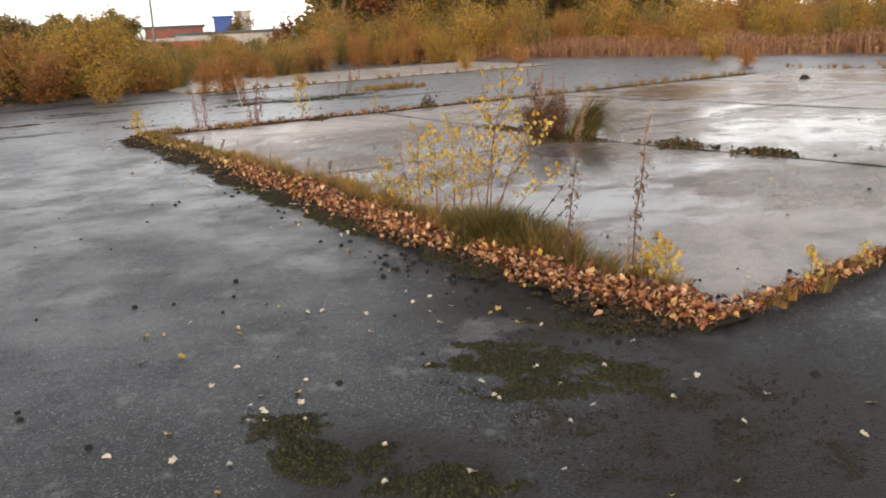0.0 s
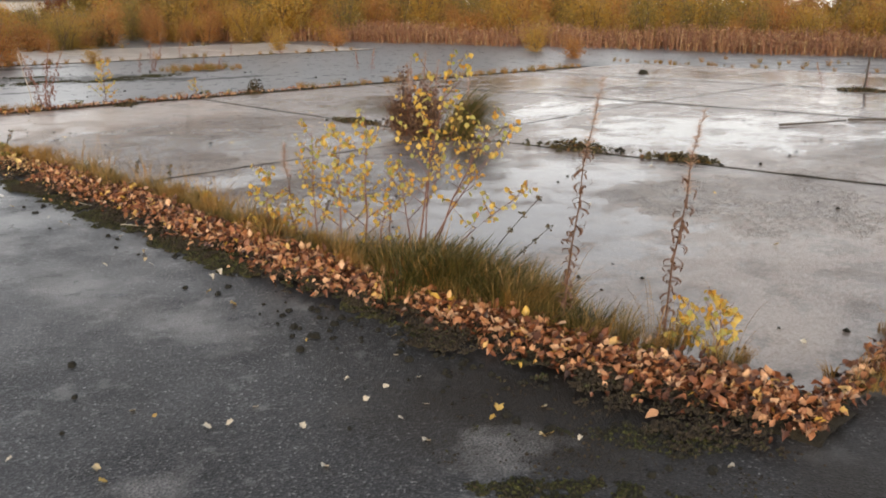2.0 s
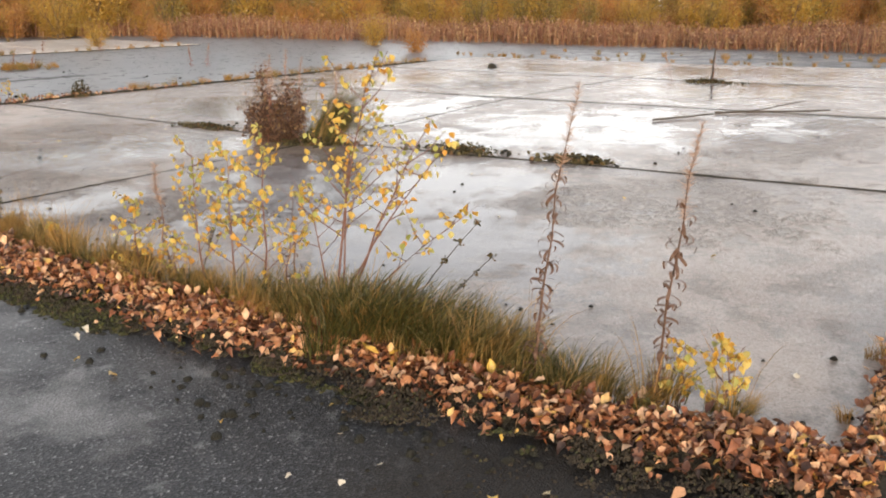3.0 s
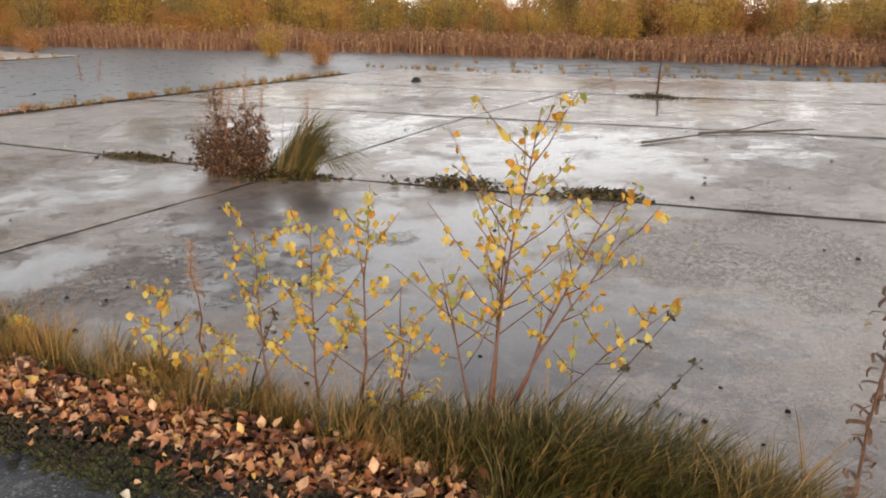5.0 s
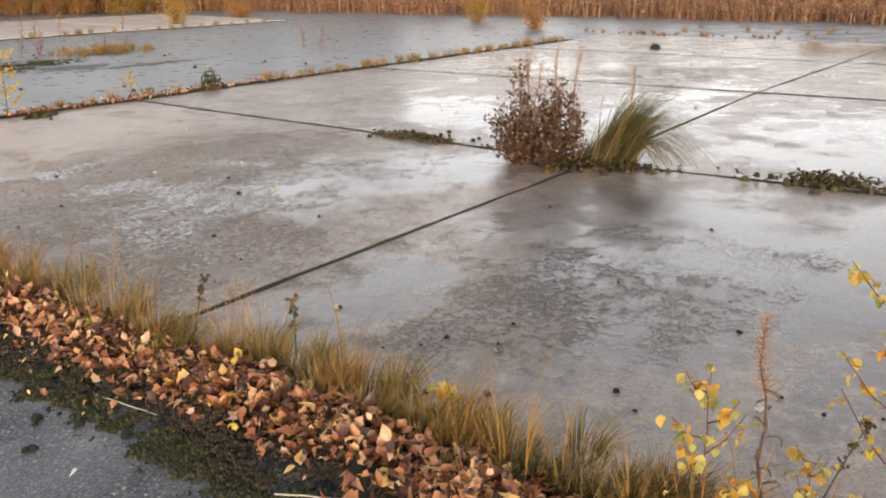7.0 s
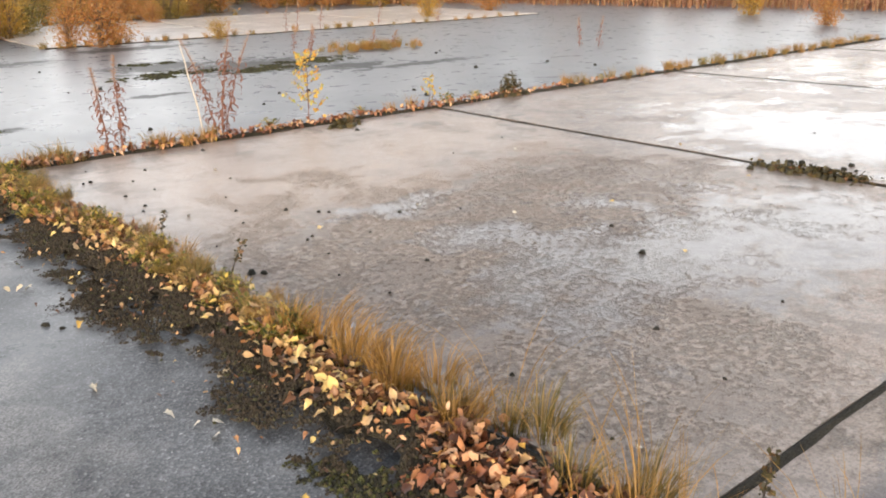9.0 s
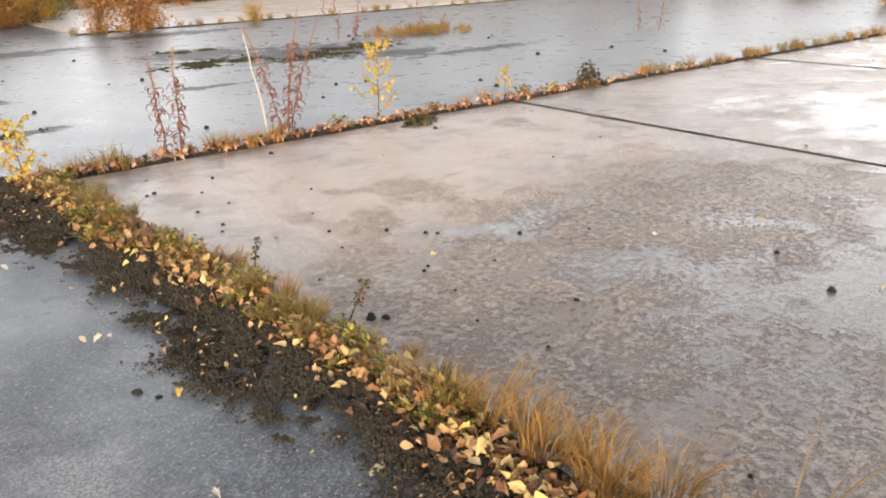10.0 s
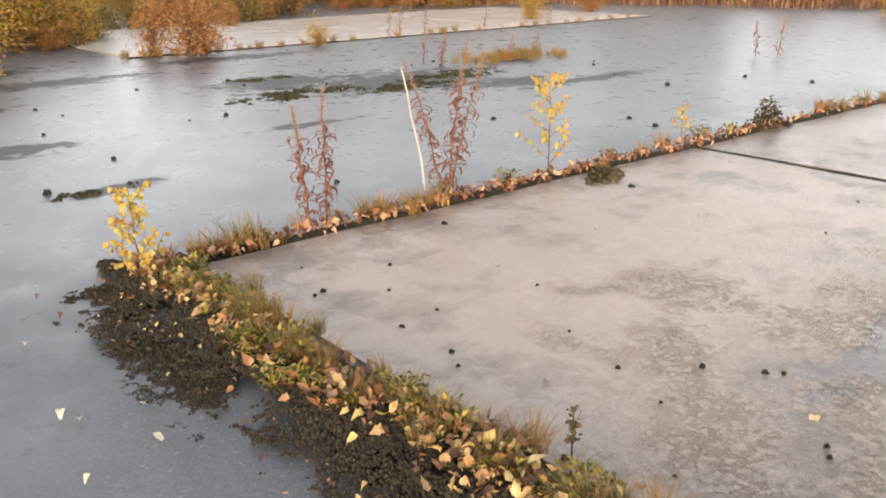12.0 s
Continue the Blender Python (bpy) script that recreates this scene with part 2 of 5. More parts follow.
    dull = calc(n, l, "MULTIPLY", dull, ramp(n, l, up, (0.22, 0.45), (0.5, 1.0)))
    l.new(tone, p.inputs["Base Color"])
    p.inputs["Roughness"].default_value = 0.55
    p.inputs["Specular IOR Level"].default_value = 0.16
    damp = calc(n, l, "MAXIMUM", ramp(n, l, streak, (0.40, 0.2), (0.58, 0.9)), ramp(n, l, up, (0.60, 0.0), (0.8, 0.85)))
    l.new(calc(n, l, "MULTIPLY", damp, dull), p.inputs["Coat Weight"])
    p.inputs["Coat IOR"].default_value = 1.34
    l.new(ramp(n, l, mid, (0.35, 0.26), (0.65, 0.33)), p.inputs["Coat Roughness"])
    h = calc(n, l, "ADD", calc(n, l, "MULTIPLY", stone.outputs["Distance"], 0.9), calc(n, l, "MULTIPLY", mid, 0.25))
    bump(n, l, p, h, ramp(n, l, up, (0.42, 0.7), (0.62, 0.0)), 0.01)
    return m


def leafy(name, stops, gloss=0.5, through_light=0.35, by_object=False):
    """Leaves or blades: each takes its own colour out of the stops; some light comes through."""
    m, n, l, p = material(name)
    if by_object:
        pick = n.new("ShaderNodeObjectInfo").outputs["Random"]
    else:
        pick = n.new("ShaderNodeNewGeometry").outputs["Random Per Island"]
    where = n.new("ShaderNodeTexCoord").outputs["Object"]
    c = ramp(n, l, pick, *stops)
    vein = noise_node(n, l, where, 45, 3, 0.6)
    c = mixed(n, l, ramp(n, l, vein, (0.45, 0.0), (0.75, 0.55)), c, mixed(n, l, 1.0, c, (0.45, 0.36, 0.3), "MULTIPLY"))
    l.new(c, p.inputs["Base Color"])
    p.inputs["Roughness"].default_value = gloss
    t = n.new("ShaderNodeBsdfTranslucent")
    l.new(c, t.inputs[0])
    x = n.new("ShaderNodeMixShader")
    x.inputs[0].default_value = through_light
    l.new(p.outputs[0], x.inputs[1])
    l.new(t.outputs[0], x.inputs[2])
    l.new(x.outputs[0], n["Material Output"].inputs[0])
    return m


def plain(name, a, b, scale=8.0, rough=0.8, relief=0.4, deep=0.01):
    """A surface between two colours with grain and stains."""
    m, n, l, p = material(name)
    where = n.new("ShaderNodeTexCoord").outputs["Object"]
    v = noise_node(n, l, where, scale, 8, 0.65)
    w = noise_node(n, l, where, scale * 9, 4, 0.7)
    c = mixed(n, l, ramp(n, l, v, (0.35, 0.0), (0.65, 1.0)), a, b)
    c = mixed(n, l, ramp(n, l, w, (0.45, 0.4), (0.6, 0.0)), c, tuple(k * 0.55 for k in a))
    l.new(c, p.inputs["Base Color"])
    p.inputs["Roughness"].default_value = rough
    bump(n, l, p, w, relief, deep)
    return m


CONCRETE = wet_concrete("wet_concrete", 0.0)
# far slabs: whitened base stands in for sky reflected off them
PALE_CONCRETE = wet_concrete("glare_pale_concrete", 0.9)
ASPHALT = old_asphalt()

# ---- ground ----
NODE_X = (3.56, 7.65, 11.76, 15.9, 20.0)
NODE_Y = (3.12, 9.05, 14.72)
NODE_Z = ((0.0, 0.17, 0.21, 0.19, 0.22), (0.0, 0.01, 0.095, 0.08, 0.08), (0.0, 0.0, 0.0, 0.0, 0.0))


def gz(x, y):
    """Height of the concrete field, easing out to level ground all round."""
    cx, cy = min(max(x, NODE_X[0]), NODE_X[-1]), min(max(y, NODE_Y[0]), NODE_Y[-1])
    i = max(k for k in range(4) if NODE_X[k] <= cx)
    j = max(k for k in range(2) if NODE_Y[k] <= cy)
    u, v = (cx - NODE_X[i]) / (NODE_X[i + 1] - NODE_X[i]), (cy - NODE_Y[j]) / (NODE_Y[j + 1] - NODE_Y[j])
    z = (NODE_Z[j][i] * (1 - u) + NODE_Z[j][i + 1] * u) * (1 - v) + (NODE_Z[j + 1][i] * (1 - u) + NODE_Z[j + 1][i + 1] * u) * v
    far = math.hypot(x - 8, y - 8)
    return z * math.exp(-math.hypot(x - cx, y - cy) / 14) - min(4.0, max(0.0, (far - 45) * 0.05))


def mesh_of(name, verts, faces, mat, smooth=False):
    me = bpy.data.meshes.new(name)
    me.from_pydata([tuple(v) for v in verts], [], [tuple(f) for f in faces])
    if mat:
        me.materials.append(mat)
    if smooth:
        me.polygons.foreach_set("use_smooth", [True] * len(me.polygons))
    me.update()
    return me


def thing(name, label, category, at=(0, 0, 0), group="", kind=""):
    ob = new(name)
    ob.empty_display_size = 0.1
    ob.location = at
    return tagged(ob, label, category, group, kind)


def child(name, me, parent, m=None, label=""):
    ob = new(name, me)
    ob.parent = parent
    if m is not None:
        ob.matrix_basis = m
    return tagged(ob, label)


def ground_sheet():
    xs = sorted(set([-900, -400, -200, -120, -80, -60] + [round(-50 + 0.5 * k, 2) for k in range(201)] + [60, 80, 120, 200, 400, 900]))
    ys = xs
    verts, faces = [], []
    for y in ys:
        for x in xs:
            z = gz(x, y) - 0.018
            z += 0.006 * noise.noise((x * 0.2, y * 0.2, 3))
            if NODE_X[0] + 0.6 < x < NODE_X[-1] - 0.6 and NODE_Y[0] + 0.6 < y < NODE_Y[-1] - 0.6:
                z -= 0.3
            verts.append((x, y, z))
    w = len(xs)
    for j in range(len(ys) - 1):
        for i in range(w - 1):
            a = j * w + i
            faces.append((a, a + 1, a + w + 1, a + w))
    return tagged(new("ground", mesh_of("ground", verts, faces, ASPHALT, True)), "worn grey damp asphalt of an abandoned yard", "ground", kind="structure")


ground_sheet()


def slab_mesh(x0, y0, x1, y1, seed, lift, mat, cells=10):
    """A cast slab with a slightly dipped top and crumbled edges."""
    rnd = random.Random(seed)
    x0, x1, y0, y1 = x0 + 0.040, x1 - 0.040, y0 + 0.019, y1 - 0.019
    bm = bmesh.new()
    top = {}
    for j in range(cells + 1):
        for i in range(cells + 1):
            x, y = x0 + (x1 - x0) * i / cells, y0 + (y1 - y0) * j / cells
            edge = i in (0, cells) or j in (0, cells)
            jx = rnd.uniform(-0.006, 0.006) if edge else 0
            z = gz(x, y) + lift + 0.004 * noise.noise((x * 0.6, y * 0.6, seed)) - (rnd.uniform(0.001, 0.006) if edge else 0)
            top[i, j] = bm.verts.new((x + jx, y + (rnd.uniform(-0.006, 0.006) if edge else 0), z))
    for j in range(cells):
        for i in range(cells):
            bm.faces.new((top[i, j], top[i + 1, j], top[i + 1, j + 1], top[i, j + 1])).smooth = True
    rim = [(i, 0) for i in range(cells)] + [(cells, j) for j in range(cells)] + [(i, cells) for i in range(cells, 0, -1)] + [(0, j) for j in range(cells, 0, -1)]
    high = {k: bm.verts.new(top[k].co) for k in rim}
    low = {k: bm.verts.new((top[k].co.x, top[k].co.y, top[k].co.z - 0.12)) for k in rim}
    for a, b in zip(rim, rim[1:] + rim[:1]):
        bm.faces.new((high[b], high[a], low[a], low[b]))
    me = bpy.data.meshes.new("concrete_slab")
    bm.to_mesh(me)
    bm.free()
    me.materials.append(mat)
    return me


def slab_field(label, xs, ys, lift, seed, mat):
    field = thing("pavement", label, "pavement", kind="structure")
    for j in range(len(ys) - 1):
        for i in range(len(xs) - 1):
            child("concrete_slab", slab_mesh(xs[i], ys[j], xs[i + 1], ys[j + 1], seed + 10 * j + i, lift, mat), field)
    return field


slab_field("wet pale concrete slabs with dark weedy joints", NODE_X, NODE_Y, 0.0, 3, CONCRETE)
slab_field("pale concrete slabs beyond the asphalt, sky glare in their colour", (6.9, 11.0, 15.1, 19.2), (24.0, 26.6, 29.3), 0.012, 60, PALE_CONCRETE)

# ---- vegetation round the yard ----
def leaf_cloud(rnd, centres, per, spread, size, flat=1.0):
    """Many small three- and four-cornered leaves scattered round the centres; returns corners and faces."""
    verts, faces = [], []
    for c in centres:
        for _ in range(per):
            p = Vector(c) + Vector((rnd.gauss(0, spread), rnd.gauss(0, spread), rnd.gauss(0, spread * flat)))
            if p.z < 0.03:
                continue
            a = Vector((rnd.gauss(0, 1), rnd.gauss(0, 1), rnd.gauss(0, 1))).normalized()
            b = a.orthogonal().normalized()
            b = (Matrix.Rotation(rnd.uniform(0, 6.28), 3, a) @ b)
            s = size * rnd.uniform(0.6, 1.4)
            w = a.cross(b) * s * 0.35
            k = len(verts)
            verts += [p - b * s * 0.5, p + w, p + b * s * 0.5, p - w]
            faces.append((k, k + 1, k + 2, k + 3))
    return verts, faces


def tube(path, radii, sides=5):
    """A tapered round limb along a path."""
    verts, faces = [], []
    for k, (p, r) in enumerate(zip(path, radii)):
        d = (Vector(path[min(k + 1, len(path) - 1)]) - Vector(path[max(k - 1, 0)])).normalized()
        a = d.orthogonal().normalized()
        b = d.cross(a)
        for s in range(sides):
            t = 2 * math.pi * s / sides
            verts.append(Vector(p) + r * (math.cos(t) * a + math.sin(t) * b))
    for k in range(len(path) - 1):
        for s in range(sides):
            a, b = k * sides + s, k * sides + (s + 1) % sides
            faces.append((a, b, b + sides, a + sides))
    faces.append(tuple(range(len(verts) - sides, len(verts))))
    return verts, faces


def joined(pieces):
    verts, faces = [], []
    for v, f in pieces:
        k = len(verts)
        verts += list(v)
        faces += [tuple(i + k for i in q) for q in f]
    return verts, faces


BARK = plain("bark", (0.10, 0.065, 0.045), (0.19, 0.13, 0.09), 14)
YELLOW_SHRUB = leafy("yellow_shrub_leaves", ((0.0, (0.40, 0.20, 0.035)), (0.35, (0.56, 0.33, 0.05)), (0.7, (0.50, 0.34, 0.07)), (1.0, (0.30, 0.24, 0.06))))
ORANGE_SHRUB = leafy("orange_shrub_leaves", ((0.0, (0.42, 0.16, 0.05)), (0.4, (0.54, 0.25, 0.07)), (0.75, (0.48, 0.28, 0.09)), (1.0, (0.30, 0.18, 0.07))))
GREEN_SHRUB = leafy("olive_shrub_leaves", ((0.0, (0.15, 0.13, 0.035)), (0.5, (0.27, 0.21, 0.05)), (1.0, (0.42, 0.28, 0.06))))
DARK_TREE = leafy("dark_autumn_leaves", ((0.0, (0.10, 0.085, 0.03)), (0.5, (0.19, 0.145, 0.04)), (1.0, (0.32, 0.19, 0.05))))
RUST_TREE = leafy("rust_autumn_leaves", ((0.0, (0.12, 0.035, 0.02)), (0.5, (0.22, 0.07, 0.03)), (1.0, (0.26, 0.13, 0.04))))
REED = leafy("dead_reed", ((0.0, (0.19, 0.08, 0.05)), (0.4, (0.30, 0.14, 0.08)), (0.75, (0.40, 0.22, 0.11)), (1.0, (0.48, 0.34, 0.17))), through_light=0.2)


def shrub_meshes(seed, height, width, mat, stems=13, leaf=0.06, per=15, loose=1.0):
    rnd = random.Random(seed)
    limbs, centres = [], []
    for _ in range(stems):
        a, lean = rnd.uniform(0, 6.28), rnd.uniform(0.1, 1.0) * width / 2
        h = height * rnd.uniform(0.6, 1.05)
        path = [Vector((0.12 * math.cos(a), 0.12 * math.sin(a), 0))]
        for k in range(1, 6):
            f = k / 5
            path.append(Vector((lean * f ** 1.3 * math.cos(a) + rnd.gauss(0, 0.03), lean * f ** 1.3 * math.sin(a) + rnd.gauss(0, 0.03), h * f)))
        limbs.append(tube(path, [0.016 * height / 2 * (1.1 - k / 5.2) for k in range(6)], 4))
        for k in range(14):
            f = rnd.uniform(0.08, 1.0)
            i = min(int(f * 5), 4)
            q = path[i].lerp(path[i + 1], f * 5 - i)
            centres.append(q + Vector((rnd.gauss(0, 0.16), rnd.gauss(0, 0.16), rnd.gauss(0, 0.09))) * loose * width / 1.4)
    return mesh_of("stems", *joined(limbs), BARK), mesh_of("foliage", *leaf_cloud(rnd, centres, per, 0.12 * loose * width / 1.4, leaf, 1.2), mat)


def shrub(name, label, meshes, group=""):
    ob = thing(name, label, "shrub", group=group)
    child("stem", meshes[0], ob)
    child("foliage", meshes[1], ob)
    return ob


SHRUBS = [
    shrub("yellow_shrub", "yellow autumn willow shrub with thin stems", shrub_meshes(1, 2.0, 1.5, YELLOW_SHRUB), "shrubs round the yard"),
    shrub("yellow_shrub", "yellow autumn willow shrub with thin stems", shrub_meshes(2, 2.4, 1.7, YELLOW_SHRUB), "shrubs round the yard"),
    shrub("orange_shrub", "orange-brown autumn shrub with thin stems", shrub_meshes(3, 1.8, 1.6, ORANGE_SHRUB), "shrubs round the yard"),
    shrub("orange_shrub", "orange-brown autumn shrub with thin stems", shrub_meshes(4, 2.2, 1.4, ORANGE_SHRUB), "shrubs round the yard"),
    shrub("olive_shrub", "olive-green autumn shrub with thin stems", shrub_meshes(5, 2.6, 1.9, GREEN_SHRUB), "shrubs round the yard"),
    shrub("olive_shrub", "olive-green autumn shrub with thin stems", shrub_meshes(6, 2.3, 1.6, GREEN_SHRUB), "shrubs round the yard"),
]
used = set()


def plant(kinds, k, x, y, scale, turn, sink=0.03):
    """Set out a copy of kinds[k]; the first of each kind is moved itself."""
    src = kinds[k]
    m = pose(x, y, gz(x, y) - sink, 0, 0, turn)
    if src.name in used:
        ob = copy_thing(src, m)
    else:
        used.add(src.name)
        ob = src
        ob.matrix_basis = m
    ob.scale = (scale, scale, scale)
    return ob


def belt_edge(a):
    """Where the shrubs begin, seen from the yard's middle (8, 8): a bearing in degrees from north, clockwise."""
    table = ((-180, 26), (-90, 24), (-45, 19), (-22, 17.5), (-8, 17.5), (5, 19), (20, 26), (31, 25.5), (45, 22), (70, 19.5), (90, 18.5), (120, 19.5), (150, 26), (180, 26))
    for (a0, r0), (a1, r1) in zip(table, table[1:]):
        if a0 <= a <= a1:
            return r0 + (r1 - r0) * (a - a0) / (a1 - a0)
    return 26


rnd = random.Random(11)
for _ in range(760):
    a = rnd.uniform(-40, 125) if rnd.random() < 0.9 else rnd.uniform(-180, 180)
    depth = rnd.random() ** 1.2
    reeds = 35 < a < 140
    r = belt_edge(a) + (3.6 if reeds else 0.2) + depth * 16
    x, y = 8 + r * math.sin(radians(a)), 8 + r * math.cos(radians(a))
    pick = rnd.choices(range(6), (3, 3, 3, 2.5, 1.5, 1.5) if depth < 0.5 else (2, 2, 1.5, 1.5, 3, 3))[0]
    s = rnd.uniform(0.5, 0.95) * (1 + 0.4 * depth)
    home = math.degrees(math.atan2(x, y))
    if home < 24:
        s *= 0.52 if home > 12.5 else 0.86
        wide = 1.35
    else:
        wide = 1.0
    ob = plant(SHRUBS, pick, x, y, s, rnd.uniform(0, 360))
    ob.scale = (wide * s * rnd.uniform(0.9, 1.5), wide * s * rnd.uniform(0.9, 1.5), s * rnd.uniform(0.75, 1.3))

for _ in range(46):
    x = rnd.uniform(5, 21)
    s = rnd.uniform(0.35, 0.6)
    plant(SHRUBS, rnd.choice((0, 1, 2, 3, 3)), x, rnd.uniform(30.2, 34), s, rnd.uniform(0, 360)).scale = (1.6 * s, 1.6 * s, s)


def reed_belt():
    rnd = random.Random(5)
    verts, faces = [], []
    for _ in range(30000):
        a = rnd.uniform(20, 142)
        r = belt_edge(a) + rnd.random() ** 0.8 * 6.0 - 0.6 * (noise.noise((a * 0.3, 0, 0)) + 0.5)
        x, y = 8 + r * math.sin(radians(a)), 8 + r * math.cos(radians(a))
        z = gz(x, y) - 0.04
        h = rnd.uniform(0.3, 1.0) * (0.75 + 0.4 * noise.noise((x * 0.4, y * 0.4, 0)))
        t = rnd.uniform(0, 6.28)
        dx, dy = math.cos(t), math.sin(t)
        lean = rnd.uniform(0, 0.55) * h
        w = rnd.uniform(0.005, 0.013)
        k = len(verts)
        px, py = -dy, dx
        verts += [(x - px * w, y - py * w, z), (x + px * w, y + py * w, z), (x + dx * lean * 0.4 + px * w, y + dy * lean * 0.4 + py * w, z + h * 0.6), (x + dx * lean * 0.4 - px * w, y + dy * lean * 0.4 - py * w, z + h * 0.6), (x + dx * lean, y + dy * lean, z + h)]
        faces += [(k, k + 1, k + 2, k + 3), (k + 3, k + 2, k + 4)]
        if rnd.random() < 0.7:
            for _ in range(4):
                f = rnd.uniform(0.35, 1)
                q = Vector((x + dx * lean * f, y + dy * lean * f, z + h * f))
                s = rnd.uniform(0.02, 0.05)
                u = Vector((rnd.gauss(0, 1), rnd.gauss(0, 1), rnd.gauss(0, 1))).normalized() * s
                v = u.orthogonal() * 0.6
                k = len(verts)
                verts += [q - u, q + v, q + u, q - v]
                faces.append((k, k + 1, k + 2, k + 3))
    return tagged(new("dead_reeds", mesh_of("dead_reeds", verts, faces, REED)), "reddish-brown dead weeds and reeds edging the yard", "reeds", kind="stuff")


reed_belt()


def tree_meshes(seed, height, width, mat):
    rnd = random.Random(seed)
    limbs, centres = [], []
    trunk = [Vector((rnd.gauss(0, 0.06) * k, rnd.gauss(0, 0.06) * k, height * 0.8 * k / 6)) for k in range(7)]
    limbs.append(tube(trunk, [0.028 * height * (1 - k / 7.5) for k in range(7)], 7))
    for _ in range(16):
        f = rnd.uniform(0.25, 0.95)
        i = min(int(f * 6), 5)
        base = trunk[i].lerp(trunk[i + 1], f * 6 - i)
        a = rnd.uniform(0, 6.28)
        reach = width / 2 * rnd.uniform(0.5, 1.0) * (1.15 - 0.6 * f)
        tip = base + Vector((reach * math.cos(a), reach * math.sin(a), rnd.uniform(0.1, 0.3) * height))
        mid = base.lerp(tip, 0.5) + Vector((0, 0, -0.04 * height))
        limbs.append(tube([base, mid, tip], [0.010 * height, 0.006 * height, 0.002 * height], 4))
        for _ in range(7):
            centres.append(base.lerp(tip, rnd.uniform(0.3, 1.1)) + Vector((rnd.gauss(0, 0.06), rnd.gauss(0, 0.06), rnd.gauss(0, 0.05))) * width)
    return mesh_of("trunk", *joined(limbs), BARK), mesh_of("crown", *leaf_cloud(rnd, centres, 26, 0.055 * width, 0.22, 0.9), mat)


def tree(name, label, meshes):
    ob = thing(name, label, "tree", group="trees behind the yard")
    child("trunk", meshes[0], ob)
    child("crown", meshes[1], ob)
    return ob


TREES = [
    tree("autumn_tree", "dark olive autumn tree behind the shrubs", tree_meshes(21, 6.0, 4.6, DARK_TREE)),
    tree("autumn_tree", "dark olive autumn tree behind the shrubs", tree_meshes(22, 7.0, 4.8, DARK_TREE)),
    tree("autumn_tree", "yellow-green autumn tree behind the shrubs", tree_meshes(23, 6.0, 4.0, GREEN_SHRUB)),
    tree("autumn_tree", "rust-red autumn tree behind the shrubs", tree_meshes(24, 6.5, 4.4, RUST_TREE)),
]
rnd = random.Random(8)
for k in range(210):
    a = rnd.uniform(-45, 125) if k < 190 else rnd.uniform(-180, 180)
    r = rnd.uniform(42, 82)
    x, y = 8 + r * math.sin(radians(a)), 8 + r * math.cos(radians(a))
    home = math.degrees(math.atan2(x, y))
    s = rnd.uniform(0.9, 1.4) if 25.5 < home < 44 else rnd.uniform(0.4, 0.58) if home <= 25.5 else rnd.uniform(0.35, 0.55)
    if 13 < home < 23:
        s *= 0.55
    s *= 0.75 + 0.4 * (r - 42) / 40
    plant(TREES, rnd.choices(range(4), (4, 4, 2.5, 1.2))[0], x, y, s, rnd.uniform(0, 360))
for k in range(150):
    home = rnd.uniform(-14, 13) if k < 90 else rnd.uniform(25, 46)
    r = rnd.uniform(46, 78)
    s = (rnd.uniform(0.42, 0.56) if k < 90 else rnd.uniform(0.7, 1.3)) * (0.8 + 0.4 * (r - 46) / 32)
    ob = plant(TREES, rnd.choices(range(4), (2.5, 2.5, 5, 0.8))[0], r * math.sin(radians(home)), r * math.cos(radians(home)), s, rnd.uniform(0, 360))
    ob.scale = (s * 1.25, s * 1.25, s)
for home, r, s in ((13.4, 88, 0.5), (14.9, 93, 0.28), (17.2, 90, 0.36), (18.0, 112, 0.7), (20.6, 96, 0.42), (21.6, 88, 0.5), (22.4, 84, 0.6), (23.2, 80, 0.62), (24.0, 86, 0.75), (24.8, 78, 0.7), (12.6, 84, 0.55), (11.8, 80, 0.6), (19.4, 150, 1.3)):
    plant(TREES, 3 if 21 < home < 22.8 else 0 if home < 20 else 2, r * math.sin(radians(home)), r * math.cos(radians(home)), s, home * 40)

# ---- plants and litter of the edge strip ----
def edge_x(y):
    """The strip's middle line along the slabs."""
    return 3.36 + 0.03 * math.sin(y * 1.7) + 0.02 * math.sin(y * 4.1) + 0.05 * min(1.0, max(0.0, y - 9.6)) + 0.22 * max(0.0, 3.9 - y)


def lift_at(x, y):
    """Height of the soil bank along the slab edge."""
    w = 0.24 + 0.05 * noise.noise((0, y * 1.3, 5))
    d = (x - edge_x(y)) / w
    fade = min(1, max(0, (y - 2.95) / 0.3)) * min(1, max(0, (14.9 - y) / 0.3))
    high = 0.075 if y < 10 else 0.045
    return high * fade * math.exp(-d * d * 1.3)


SOIL = plain("mossy_soil", (0.022, 0.020, 0.013), (0.050, 0.042, 0.026), 9, 0.95, 0.9, 0.03)
MOSS = leafy("dark_moss", ((0.0, (0.010, 0.010, 0.007)), (0.35, (0.022, 0.022, 0.012)), (0.6, (0.038, 0.043, 0.012)), (0.85, (0.066, 0.072, 0.018)), (1.0, (0.07, 0.05, 0.03))), 0.9, 0.0)
CRUMB = leafy("soil_crumb", ((0.0, (0.014, 0.011, 0.008)), (0.5, (0.035, 0.027, 0.018)), (0.85, (0.06, 0.047, 0.03)), (1.0, (0.05, 0.055, 0.02))), 0.95, 0.0)
CLOD = plain("wet_moss_clod", (0.012, 0.012, 0.009), (0.035, 0.033, 0.02), 30, 0.9, 0.8, 0.01)
